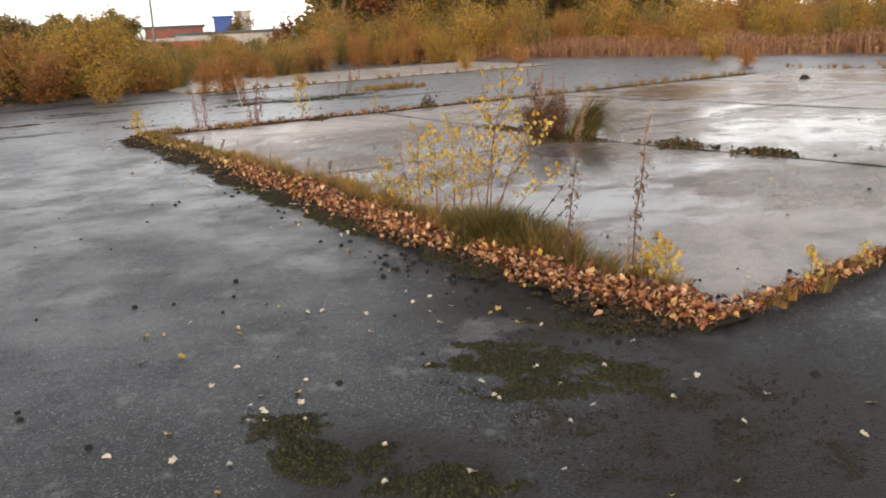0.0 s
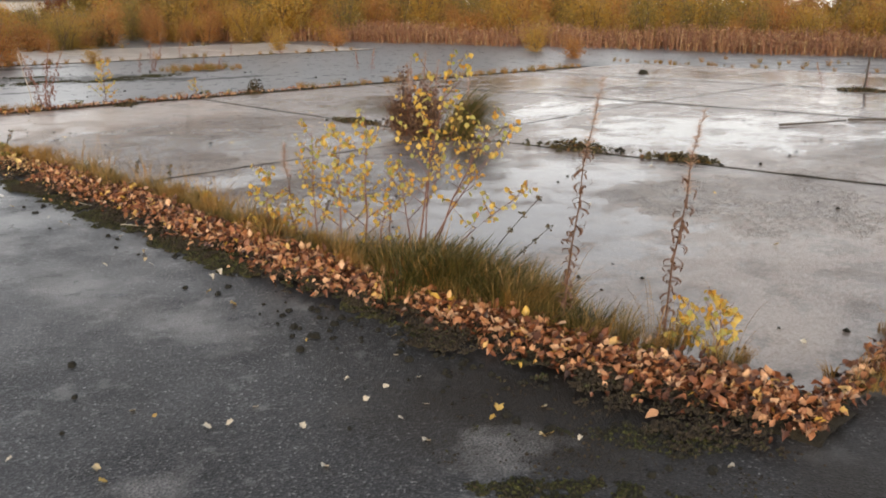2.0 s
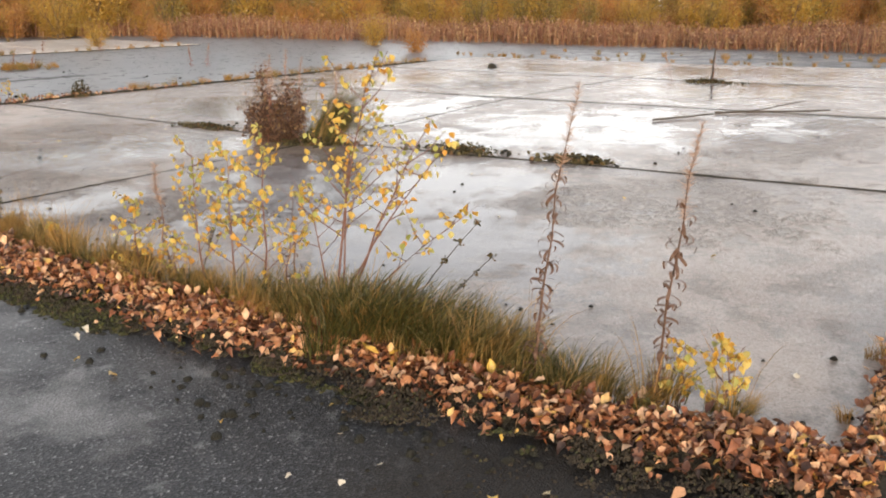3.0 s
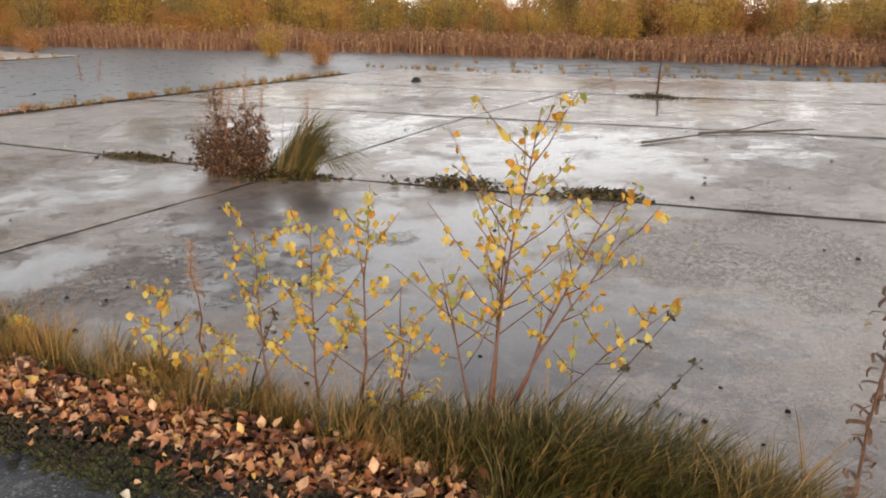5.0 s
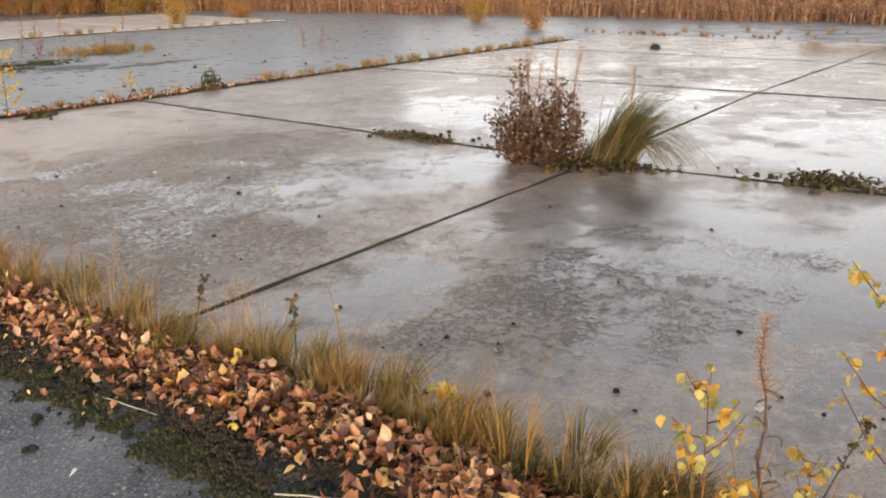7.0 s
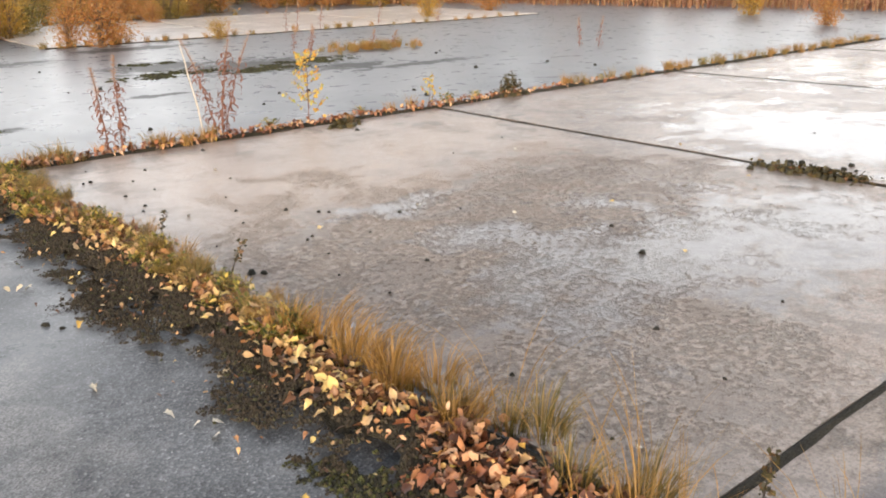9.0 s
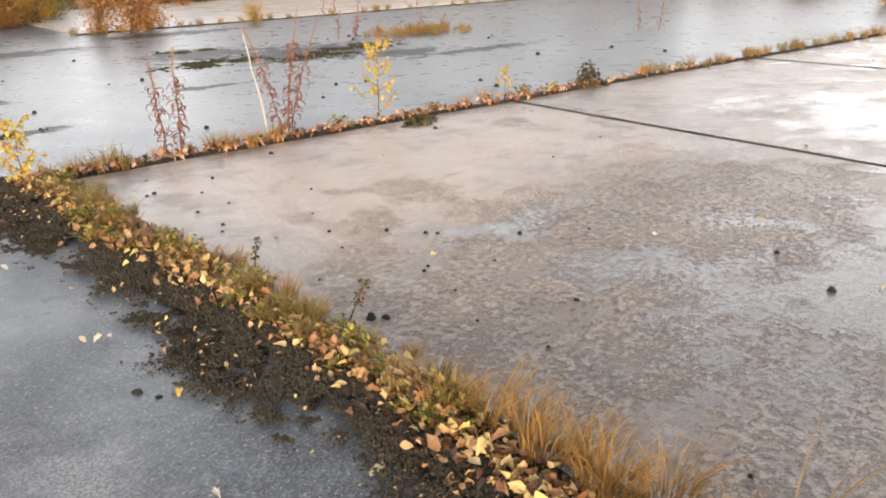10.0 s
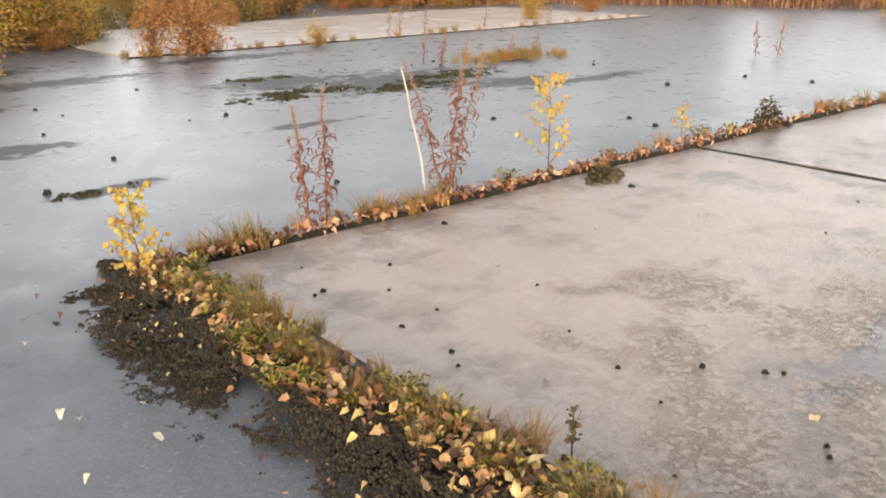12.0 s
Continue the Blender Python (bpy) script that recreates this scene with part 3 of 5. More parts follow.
BROWN_LEAF = leafy("brown_litter", ((0.0, (0.045, 0.022, 0.014)), (0.24, (0.13, 0.05, 0.027)), (0.42, (0.30, 0.115, 0.055)), (0.69, (0.52, 0.25, 0.122)), (0.92, (0.78, 0.52, 0.33)), (1.0, (0.66, 0.44, 0.08))), 0.42, 0.12)
WORN_LEAF = leafy("worn_litter", ((0.0, (0.06, 0.03, 0.018)), (0.25, (0.20, 0.09, 0.04)), (0.5, (0.42, 0.22, 0.10)), (0.75, (0.62, 0.43, 0.22)), (1.0, (0.74, 0.58, 0.20))), 0.42, 0.12)
BROWN_ONE = leafy("brown_leaf", ((0.0, (0.045, 0.022, 0.014)), (0.24, (0.13, 0.05, 0.027)), (0.42, (0.30, 0.115, 0.055)), (0.69, (0.52, 0.25, 0.122)), (0.92, (0.78, 0.52, 0.33)), (1.0, (0.66, 0.44, 0.08))), 0.42, 0.12, True)
PALE_LEAF = leafy("pale_fallen_leaf", ((0.0, (0.66, 0.61, 0.50)), (0.6, (0.74, 0.69, 0.58)), (0.85, (0.64, 0.44, 0.10)), (1.0, (0.45, 0.30, 0.08))), 0.4, 0.1, True)
BIRCH_LEAF = leafy("yellow_birch_leaf", ((0.0, (0.66, 0.30, 0.05)), (0.15, (0.68, 0.42, 0.07)), (0.5, (0.74, 0.54, 0.13)), (0.75, (0.64, 0.56, 0.18)), (1.0, (0.33, 0.36, 0.09))), 0.45, 0.4, True)
WEED_LEAF = leafy("green_weed_leaf", ((0.0, (0.06, 0.08, 0.016)), (0.35, (0.15, 0.16, 0.03)), (0.6, (0.34, 0.28, 0.05)), (0.82, (0.62, 0.46, 0.09)), (1.0, (0.42, 0.19, 0.07))), 0.5, 0.3)
DARK_WEED = leafy("dark_weed_leaf", ((0.0, (0.035, 0.032, 0.016)), (0.5, (0.075, 0.065, 0.028)), (0.85, (0.14, 0.11, 0.04)), (1.0, (0.2, 0.10, 0.045))), 0.6, 0.2)
GRASS = leafy("straw_grass", ((0.0, (0.10, 0.095, 0.03)), (0.35, (0.20, 0.16, 0.05)), (0.65, (0.34, 0.24, 0.085)), (1.0, (0.46, 0.30, 0.12))), 0.5, 0.3)
DRY_GRASS = leafy("rusty_dry_grass", ((0.0, (0.26, 0.15, 0.04)), (0.5, (0.42, 0.25, 0.07)), (1.0, (0.50, 0.28, 0.10))), 0.5, 0.3)
RED_STALK = leafy("dead_red_stalk", ((0.0, (0.12, 0.05, 0.035)), (0.5, (0.22, 0.09, 0.06)), (1.0, (0.34, 0.19, 0.12))), 0.6, 0.2)
DARK_STALK = leafy("dead_brown_stalk", ((0.0, (0.07, 0.04, 0.03)), (0.5, (0.14, 0.075, 0.05)), (1.0, (0.26, 0.16, 0.10))), 0.6, 0.2)
PLUME = leafy("faded_seed_plume", ((0.0, (0.42, 0.26, 0.17)), (1.0, (0.62, 0.44, 0.32))), 0.7, 0.45)
TWIG = plain("sapling_bark", (0.12, 0.05, 0.035), (0.22, 0.11, 0.08), 40, 0.6, 0.2, 0.003)
PALE_WOOD = plain("bleached_wood", (0.45, 0.41, 0.36), (0.62, 0.58, 0.52), 20, 0.7, 0.3, 0.004)
DARK_WOOD = plain("wet_dark_wood", (0.05, 0.04, 0.035), (0.11, 0.09, 0.075), 20, 0.7, 0.4, 0.005)


def bank(name, label, along, points, width, high, y_or_x, seed):
    """A low uneven ridge of soil along a line; along is 'y' or 'x'."""
    verts, faces = [], []
    across = 9
    steps = int((points[1] - points[0]) / 0.06)
    for k in range(steps + 1):
        s = points[0] + (points[1] - points[0]) * k / steps
        for c in range(across):
            f = c / (across - 1) * 2 - 1
            wide = width * (1 + 0.45 * noise.noise((s * 1.1, seed, 0)) + 0.35 * noise.noise((s * 4.3, seed, 2)))
            mid = edge_x(s) if along == "y" else y_or_x + 0.015 * math.sin(s * 2.3)
            left = wide * (0.65 if along == "y" and s > 9.8 else 1.0)
            q = mid + (f * left if f < 0 else f * width * 0.9)
            x, y = (q, s) if along == "y" else (s, q)
            end = min(1, (s - points[0]) / 0.25, (points[1] - s) / 0.25)
            z = lift_at(x, y) if along == "y" else high * math.exp(-3 * f * f) * end
            z += 0.018 * noise.noise((x * 14, y * 14, seed)) * (1 - f * f) + 0.012 * noise.noise((x * 33, y * 33, seed)) * (1 - abs(f))
            verts.append((x, y, gz(x, y) + z - (0.03 if abs(f) > 0.99 else 0.0)))
    for k in range(steps):
        for c in range(across - 1):
            a = k * across + c
            faces.append((a, a + 1, a + across + 1, a + across) if along == "y" else (a, a + across, a + across + 1, a + 1))
    ob = new(name, mesh_of(name, verts, faces, SOIL, True))
    return tagged(ob, label, "soil", kind="structure")


bank("soil_bank", "dark mossy soil built up along the slab edge", "y", (2.98, 14.86), 0.20, 0.07, 0, 1)
bank("soil_bank", "thin dark soil along the far slab edge", "x", (3.4, 18.2), 0.04, 0.02, 14.765, 7)
bank("soil_bank", "thin dark soil along the near slab edge", "x", (3.45, 14.0), 0.06, 0.025, 3.08, 13)


def joint_dirt():
    """Black soil a little below the slabs' tops in every joint."""
    verts, faces = [], []

    def run(x0, y0, x1, y1):
        n = int(math.hypot(x1 - x0, y1 - y0) / 0.12)
        px, py = (0, 1) if x1 > x0 else (1, 0)
        k0 = len(verts)
        for k in range(n + 1):
            x, y = x0 + (x1 - x0) * k / n, y0 + (y1 - y0) * k / n
            z = gz(x, y) - 0.004 + 0.010 * noise.noise((x * 5, y * 5, 1))
            wide = 1 + 0.5 * noise.noise((x * 3, y * 3, 4))
            for s in (-0.04, 0.0, 0.04):
                verts.append((x + px * s * wide, y + py * s * wide, z + (0.006 if s == 0 else -0.012)))
        for k in range(n):
            for c in range(2):
                a = k0 + k * 3 + c
                faces.append((a, a + 1, a + 4, a + 3))
    for x in NODE_X[1:-1]:
        run(x, NODE_Y[0], x, NODE_Y[-1])
    run(NODE_X[0], NODE_Y[1], NODE_X[-1], NODE_Y[1])
    for x in (11.0, 15.1):
        run(x, 24.0, x, 29.3)
    run(6.9, 26.6, 19.2, 26.6)
    run(6.9, 23.97, 19.2, 23.97)
    tagged(new("joint_dirt", mesh_of("joint_dirt", verts, faces, SOIL)), "black soil filling the slab joints", "soil", kind="structure")


joint_dirt()


def leaf_shape(rnd, length, width, curl, kind=0):
    """One leaf with a folded midrib and a curled tip, lying in x and y with its stalk at the origin."""
    rows = ((0.0, 0.04), (0.22, 0.75), (0.45, 1.0), (0.72, 0.62), (1.0, 0.03)) if kind == 0 else ((0.0, 0.05), (0.18, 0.95), (0.38, 0.70), (0.55, 1.0), (0.75, 0.5), (1.0, 0.04))
    verts, faces = [], []
    fold, twist = rnd.uniform(0.1, 0.8), rnd.uniform(-0.6, 0.6)
    for t, w in rows:
        z = curl * length * t * t + rnd.uniform(-0.07, 0.07) * length
        h = w * width / 2
        verts += [(t * length, -h, z + fold * h + twist * h * t), (t * length, 0, z), (t * length, h, z + fold * h - twist * h * t)]
    for k in range(len(rows) - 1):
        a = 3 * k
        faces += [(a, a + 3, a + 4, a + 1), (a + 1, a + 4, a + 5, a + 2)]
    return [Vector(v) for v in verts], faces


rnd = random.Random(31)
LITTER_SHAPES = [leaf_shape(rnd, 0.042, 0.036, rnd.uniform(-0.9, 0.9), k % 2) for k in range(7)]
LITTER_MESHES = [mesh_of("leaf", v, f, BROWN_ONE, True) for v, f in LITTER_SHAPES]
PALE_MESHES = [mesh_of("leaf", v, f, PALE_LEAF, True) for v, f in LITTER_SHAPES[:4]]
BIRCH_SHAPES = [leaf_shape(rnd, 0.028, 0.024, rnd.uniform(-0.3, 0.4)) for _ in range(4)]
BIRCH_MESHES = [mesh_of("leaf", v, f, BIRCH_LEAF, True) for v, f in BIRCH_SHAPES]


def lying(rnd, x, y, z, scale, tilt=36):
    return pose(x, y, z, rnd.gauss(0, tilt), rnd.gauss(0, tilt), rnd.uniform(0, 360)) @ Matrix.Diagonal((scale, scale, scale, 1))


def litter_density(y):
    if y < 9.8:
        return 1.0 if y < 8.6 else 0.75
    return 0.5 * max(0.25, 0.8 + 1.4 * noise.noise((2, y * 1.9, 0)))


def leaf_litter():
    rnd = random.Random(17)
    litter = thing("leaf_litter", "heaped brown fallen leaves along the slab edge", "leaves", kind="stuff")
    rest, worn, near = [], [], 0
    for k in range(20000):
        y = rnd.uniform(3.02, 14.9)
        if rnd.random() > litter_density(y) * (0.85 + 0.5 * noise.noise((0, y * 2.2, 0))):
            continue
        x = edge_x(y) - 0.06 + rnd.gauss(0, 0.085)
        if y > 9.7:
            x = edge_x(y) + rnd.gauss(0, 0.065)
        z = gz(x, y) + lift_at(x, y) + abs(rnd.gauss(0.01, 0.018))
        m = lying(rnd, x, y, z, rnd.uniform(0.35, 1.12), 32)
        if 5.4 < y < 7.6 and near < 300 and rnd.random() < 0.25:
            near += 1
            child("leaf", LITTER_MESHES[k % 7], litter, m)
        else:
            v, f = LITTER_SHAPES[k % 7]
            (worn if y > 9.9 else rest).append(([m @ p for p in v], f))
    for k in range(4200):
        north = k % 5 < 3
        x = rnd.uniform(3.4, 13.0) if north else rnd.uniform(3.45, 7.5)
        if north and rnd.random() > 1.2 - 0.1 * x:
            continue
        y = (14.755 if north else 3.08) + rnd.gauss(0, 0.04)
        m = lying(rnd, x, y, gz(x, y) + 0.028 + abs(rnd.gauss(0, 0.012)), rnd.uniform(0.5, 1.05))
        v, f = LITTER_SHAPES[k % 7]
        rest.append(([m @ p for p in v], f))
    for k in range(190):
        y = rnd.uniform(8.5, 14.8)
        x = 3.2 - abs(rnd.gauss(0, 0.13))
        m = lying(rnd, x, y, gz(x, y) + lift_at(x, y) + 0.012, rnd.uniform(0.2, 0.6), 15)
        v, f = LITTER_SHAPES[k % 7]
        worn.append(([m @ p for p in v], f))
    me = mesh_of("litter_rest", *joined(rest), BROWN_LEAF, True)
    tagged(child("litter_rest", me, litter), kind="stuff")
    me = mesh_of("worn_leaves", *joined(worn), WORN_LEAF, True)
    tagged(child("worn_leaves", me, litter, None, "tan and yellow leaves caught in the weeds"), kind="stuff")


leaf_litter()


def moss_dome(rnd, x, y, z, r, high):
    """A low knobbly cushion: seven corners and a top."""
    verts, faces = [], []
    for k in range(7):
        t = 2 * math.pi * k / 7
        q = r * rnd.uniform(0.6, 1.25)
        verts.append((x + q * math.cos(t), y + q * math.sin(t), z - 0.006))
    for k in range(7):
        t = 2 * math.pi * k / 7
        q = r * rnd.uniform(0.4, 0.7)
        verts.append((x + q * math.cos(t), y + q * math.sin(t), z + high * rnd.uniform(0.5, 1.0)))
    verts.append((x, y, z + high * rnd.uniform(0.7, 1.1)))
    for k in range(7):
        n = (k + 1) % 7
        faces += [(k, n, n + 7, k + 7), (k + 7, n + 7, 14)]
    return verts, faces


def moss_bit(rnd, x, y, z, r, high):
    """A pointed crumb of moss: four corners and a tip."""
    t = rnd.uniform(0, 1.57)
    verts = [(x + r * rnd.uniform(0.6, 1.4) * math.cos(t + k * 1.57), y + r * rnd.uniform(0.6, 1.4) * math.sin(t + k * 1.57), z - 0.004) for k in range(4)]
    verts.append((x + rnd.gauss(0, r * 0.4), y + rnd.gauss(0, r * 0.4), z + high))
    return verts, [(0, 1, 4), (1, 2, 4), (2, 3, 4), (3, 0, 4)]


def moss_patch(label, spots, count, seed, size=(0.005, 0.017), gz_lift=-0.018, mat=MOSS, full=0.0):
    """Moss crumbs crowded inside a few ellipses (x, y, rx, ry, turn), thinning outwards."""
    rnd = random.Random(seed)
    pieces = []
    area = [s[2] * s[3] for s in spots]
    for _ in range(count * 6):
        if len(pieces) >= count:
            break
        cx, cy, rx, ry, turn = rnd.choices(spots, area)[0]
        a, q = rnd.uniform(0, 6.28), math.sqrt(rnd.random()) * 1.15
        u, v = q * rx * math.cos(a), q * ry * math.sin(a)
        t = radians(turn)
        x, y = cx + u * math.cos(t) - v * math.sin(t), cy + u * math.sin(t) + v * math.cos(t)
        grow = noise.noise((x * 3.5, y * 3.5, seed)) + 0.7 * noise.noise((x * 11, y * 11, seed)) + 0.5 * noise.noise((x * 30, y * 30, seed)) - 0.9 * (q - 0.62) + full
        if grow < 0:
            continue
        r = rnd.uniform(*size) * (0.7 + 0.6 * min(1, grow))
        pieces.append(moss_bit(rnd, x, y, gz(x, y) + gz_lift + (lift_at(x, y) if 2.7 < x < 3.6 and y > 3 else 0), r, r * rnd.uniform(0.3, 0.9)))
    tagged(new("moss_patch", mesh_of("moss_patch", *joined(pieces), mat)), label, "moss", kind="stuff")


moss_patch("dark green moss on the damp asphalt", [(2.36, 3.55, 0.34, 0.07, -42), (2.50, 3.22, 0.50, 0.14, -55), (2.33, 3.20, 0.48, 0.16, -58), (2.2, 3.3, 0.3, 0.12, -50), (2.62, 2.9, 0.25, 0.12, -40), (2.3, 2.9, 0.42, 0.16, -45)], 27000, 41, (0.005, 0.017), full=0.2)
moss_patch("thin brown moss on the damp asphalt", [(2.05, 2.62, 0.45, 0.25, -35), (2.6, 2.5, 0.45, 0.2, -35), (2.3, 2.15, 0.6, 0.3, -40)], 9000, 49, (0.004, 0.013), -0.018, CRUMB)
moss_patch("dark green moss cushion on the damp asphalt", [(1.20, 3.32, 0.2, 0.13, -50), (1.12, 3.0, 0.3, 0.13, -75), (1.32, 2.78, 0.3, 0.16, -40), (1.45, 2.5, 0.3, 0.15, -40)], 16000, 42, (0.005, 0.017), full=0.3)
moss_patch("small dark moss on the damp asphalt", [(2.68, 3.82, 0.2, 0.07, -50), (3.0, 3.4, 0.35, 0.12, -60)], 900, 43)
moss_patch("green moss fringe beside the leaf bank", [(3.06, 6.6 + 0.75 * k, 0.13, 0.55, 0) for k in range(5)] + [(3.02, 7.9, 0.14, 0.7, 5), (3.02, 9.2, 0.13, 0.6, 0), (3.1, 5.0, 0.07, 0.9, 0)], 15000, 44)
moss_patch("thick dark moss and soil at the slab corner", [(3.05, 13.8, 0.18, 0.75, 0), (3.1, 14.45, 0.2, 0.3, 0), (3.06, 11.55, 0.20, 0.38, 10), (3.1, 11.9, 0.17, 0.3, 0), (3.23, 12.6, 0.06, 0.5, 0), (3.25, 10.6, 0.05, 0.5, 0)], 14000, 45, (0.004, 0.011), -0.018, CRUMB)
moss_patch("flat dark moss on the far asphalt", [(6.9, 19.3, 0.8, 0.35, 10), (8.2, 18.9, 0.9, 0.3, -10), (9.2, 19.3, 0.8, 0.3, 5), (7.2, 20.6, 0.5, 0.2, 0), (3.85, 16.5, 0.35, 0.09, 0), (2.2, 19.0, 0.5, 0.12, 10), (3.2, 20.8, 0.6, 0.12, -5)], 6000, 46, (0.012, 0.028))

moss_patch("crumbly dark soil and moss on the bank", [(3.16, 3.6 + 1.15 * k, 0.22, 0.7, 0) for k in range(10)], 24000, 47, (0.004, 0.011), 0.006, CRUMB)

moss_patch("wet black crumbs of soil under the weeds", [(3.30, 10.2 + 0.55 * k, 0.09, 0.42, 0) for k in range(9)], 11000, 50, (0.004, 0.012), 0.004, CRUMB, 0.5)
moss_patch("scattered moss crumbs on the stained asphalt", [(2.5, 2.3, 1.1, 0.9, -35), (2.8, 3.6, 0.5, 0.7, 0)], 2500, 48, (0.004, 0.012), -0.016, CRUMB)
CLODS = []
for k in range(4):
    v, f = moss_dome(random.Random(70 + k), 0, 0, 0, 0.028, 0.022)
    CLODS.append(tagged(new("moss_clod", mesh_of("moss_clod", v, f, CLOD, True)), "small black clod of moss lying loose", "clod", "loose clods"))


def scatter(kinds, spots, sink=0.0):
    for k, (x, y, s, z) in enumerate(spots):
        plant(kinds, k % len(kinds), x, y, s, (k * 137) % 360, sink - z)


rnd = random.Random(77)
spots = []
for k in range(110):
    y = rnd.uniform(3.0, 5.6) if k < 80 else rnd.uniform(5, 9)
    spots.append((3.04 - abs(rnd.gauss(0, 0.2)), y + 0.1, rnd.uniform(0.3, 1.0), -0.016))
for k in range(26):
    spots.append((rnd.uniform(0.2, 2.8), rnd.uniform(2.2, 9.0), rnd.uniform(0.3, 0.9), -0.014))
for k in range(60):
    spots.append((3.75 + abs(rnd.gauss(0, 0.5)), rnd.uniform(3.3, 14.4), rnd.uniform(0.25, 0.6), 0.002))
for k in range(44):
    spots.append((rnd.uniform(4, 17), rnd.uniform(3.6, 14.3), rnd.uniform(0.3, 0.7), 0.002))
for k in range(36):
    spots.append((7.68 + rnd.gauss(0.1, 0.1), rnd.choice((7.3, 6.2, 10.7)) + rnd.gauss(0, 0.4), rnd.uniform(0.5, 1.1), 0.004))
for k in range(34):
    spots.append((rnd.uniform(1.5, 12), rnd.uniform(15.2, 21), rnd.uniform(0.5, 1.3), -0.012))
spots += [(x, y, 0.68 * s, 0.002) for x, y, s in ((4.45, 3.33, 0.9), (3.80, 3.31, 0.9), (3.95, 3.18, 1.0), (3.84, 3.16, 0.8), (5.38, 10.52, 1.1), (4.95, 11.96, 0.9), (6.32, 14.26, 1.3), (6.46, 6.49, 0.9), (5.64, 10.92, 0.8), (3.75, 11.62, 1.4), (3.80, 11.58, 1.0), (3.60, 11.88, 1.1), (3.66, 12.38, 0.8), (4.30, 14.08, 0.8), (4.93, 14.43, 1.0))]
spots += [(x, y, 0.75 * s, -0.016) for x, y, s in ((3.32, 2.33, 1.3), (1.55, 3.58, 1.0), (0.24, 4.08, 1.0), (2.80, 11.68, 1.1), (2.84, 11.6, 0.8))]
scatter(CLODS, spots)

FALLEN = [tagged(new("fallen_leaf", me), "pale fallen leaf lying flat on the ground", "leaf", "loose fallen leaves") for me in PALE_MESHES]
rnd = random.Random(91)
spots = [(rnd.uniform(0.6, 3.0), rnd.uniform(1.6, 5.0), rnd.uniform(0.6, 1.0), -0.008) for _ in range(60)]
spots += [(2.95 - abs(rnd.gauss(0, 0.2)), rnd.uniform(4, 14.6), rnd.uniform(0.6, 1.0), 0.004) for _ in range(34)]
spots += [(rnd.uniform(3.8, 8), rnd.uniform(3.5, 14.4), rnd.uniform(0.5, 0.9), 0.006) for _ in range(22)]
spots += [(x, y, s, -0.006) for x, y, s in ((3.23, 1.99, 1.3), (0.71, 3.27, 1.2), (2.63, 2.98, 1.0), (1.35, 3.57, 1.1), (0.49, 3.49, 1.1), (1.56, 2.50, 1.2), (1.29, 2.62, 1.0), (2.94, 1.86, 1.0), (2.82, 2.62, 1.0), (2.91, 2.64, 0.9), (2.62, 2.53, 1.0), (1.99, 3.49, 0.9), (1.15, 3.50, 0.9), (1.05, 3.43, 0.9), (2.05, 3.01, 0.9), (1.03, 4.41, 1.2), (2.73, 3.71, 1.2), (2.77, 4.01, 1.1), (2.67, 5.79, 1.0), (3.15, 10.73, 1.3), (3.12, 10.76, 1.1), (2.32, 10.96, 1.2), (3.05, 14.38, 1.0), (3.17, 11.78, 1.0), (3.20, 12.85, 1.0))]
spots += [(x, y, s, 0.006) for x, y, s in ((4.20, 3.44, 1.0), (4.22, 7.75, 1.1), (4.35, 6.75, 1.0), (5.56, 10.40, 1.1), (5.13, 11.99, 1.1), (4.44, 12.03, 1.0))]
scatter(FALLEN, spots)


def tuft_mesh(seed, blades, high, spread, lean, mat, wide=0.0035, droop=0.24, reach=1.0):
    """A tuft of bent, tapering blades."""
    rnd = random.Random(seed)
    verts, faces = [], []
    for _ in range(blades):
        a = rnd.uniform(0, 6.28)
        q = spread * math.sqrt(rnd.random())
        x, y = q * math.cos(a), q * math.sin(a)
        h, sag = high * rnd.uniform(0.45, 1.1), droop * rnd.uniform(0.75, 1.12)
        out = Vector((math.cos(a), math.sin(a), 0)) * rnd.uniform(0.1, 0.6) * h * reach + Vector(lean) * h
        side = Vector((-math.sin(a), math.cos(a), 0))
        side = (Matrix.Rotation(rnd.uniform(-1.2, 1.2), 3, "Z") @ side) * wide * rnd.uniform(0.6, 1.3)
        k = len(verts)
        for t in (0.0, 0.3, 0.55, 0.8):
            p = Vector((x, y, 0)) + out * t * t + Vector((0, 0, h * (t - sag * t * t)))
            w = side * (1 - 0.55 * t)
            verts += [p - w, p + w]
        verts.append(Vector((x, y, 0)) + out * 1.0 + Vector((0, 0, h * (1 - sag))))
        faces += [(k, k + 1, k + 3, k + 2), (k + 2, k + 3, k + 5, k + 4), (k + 4, k + 5, k + 7, k + 6), (k + 6, k + 7, k + 8)]
    return mesh_of("grass_tuft", verts, faces, mat)


TUFTS = [tagged(new("grass_tuft", tuft_mesh(100 + k, 150, 0.30, 0.10, (0.05, -0.2, 0), GRASS, 0.0024)), "green and straw grass tuft in the slab edge", "grass", "grass tufts along the edges") for k in range(3)]
TUFTS += [tagged(new("grass_tuft", tuft_mesh(110 + k, 130, 0.26, 0.09, (0.05, -0.25, 0), DRY_GRASS, 0.0022)), "rusty dry grass tuft in the slab edge", "grass", "grass tufts along the edges") for k in range(2)]
GREEN_GRASS = leafy("deep_green_grass", ((0.0, (0.035, 0.04, 0.012)), (0.5, (0.085, 0.085, 0.022)), (0.85, (0.17, 0.14, 0.04)), (1.0, (0.30, 0.21, 0.07))), 0.5, 0.25)
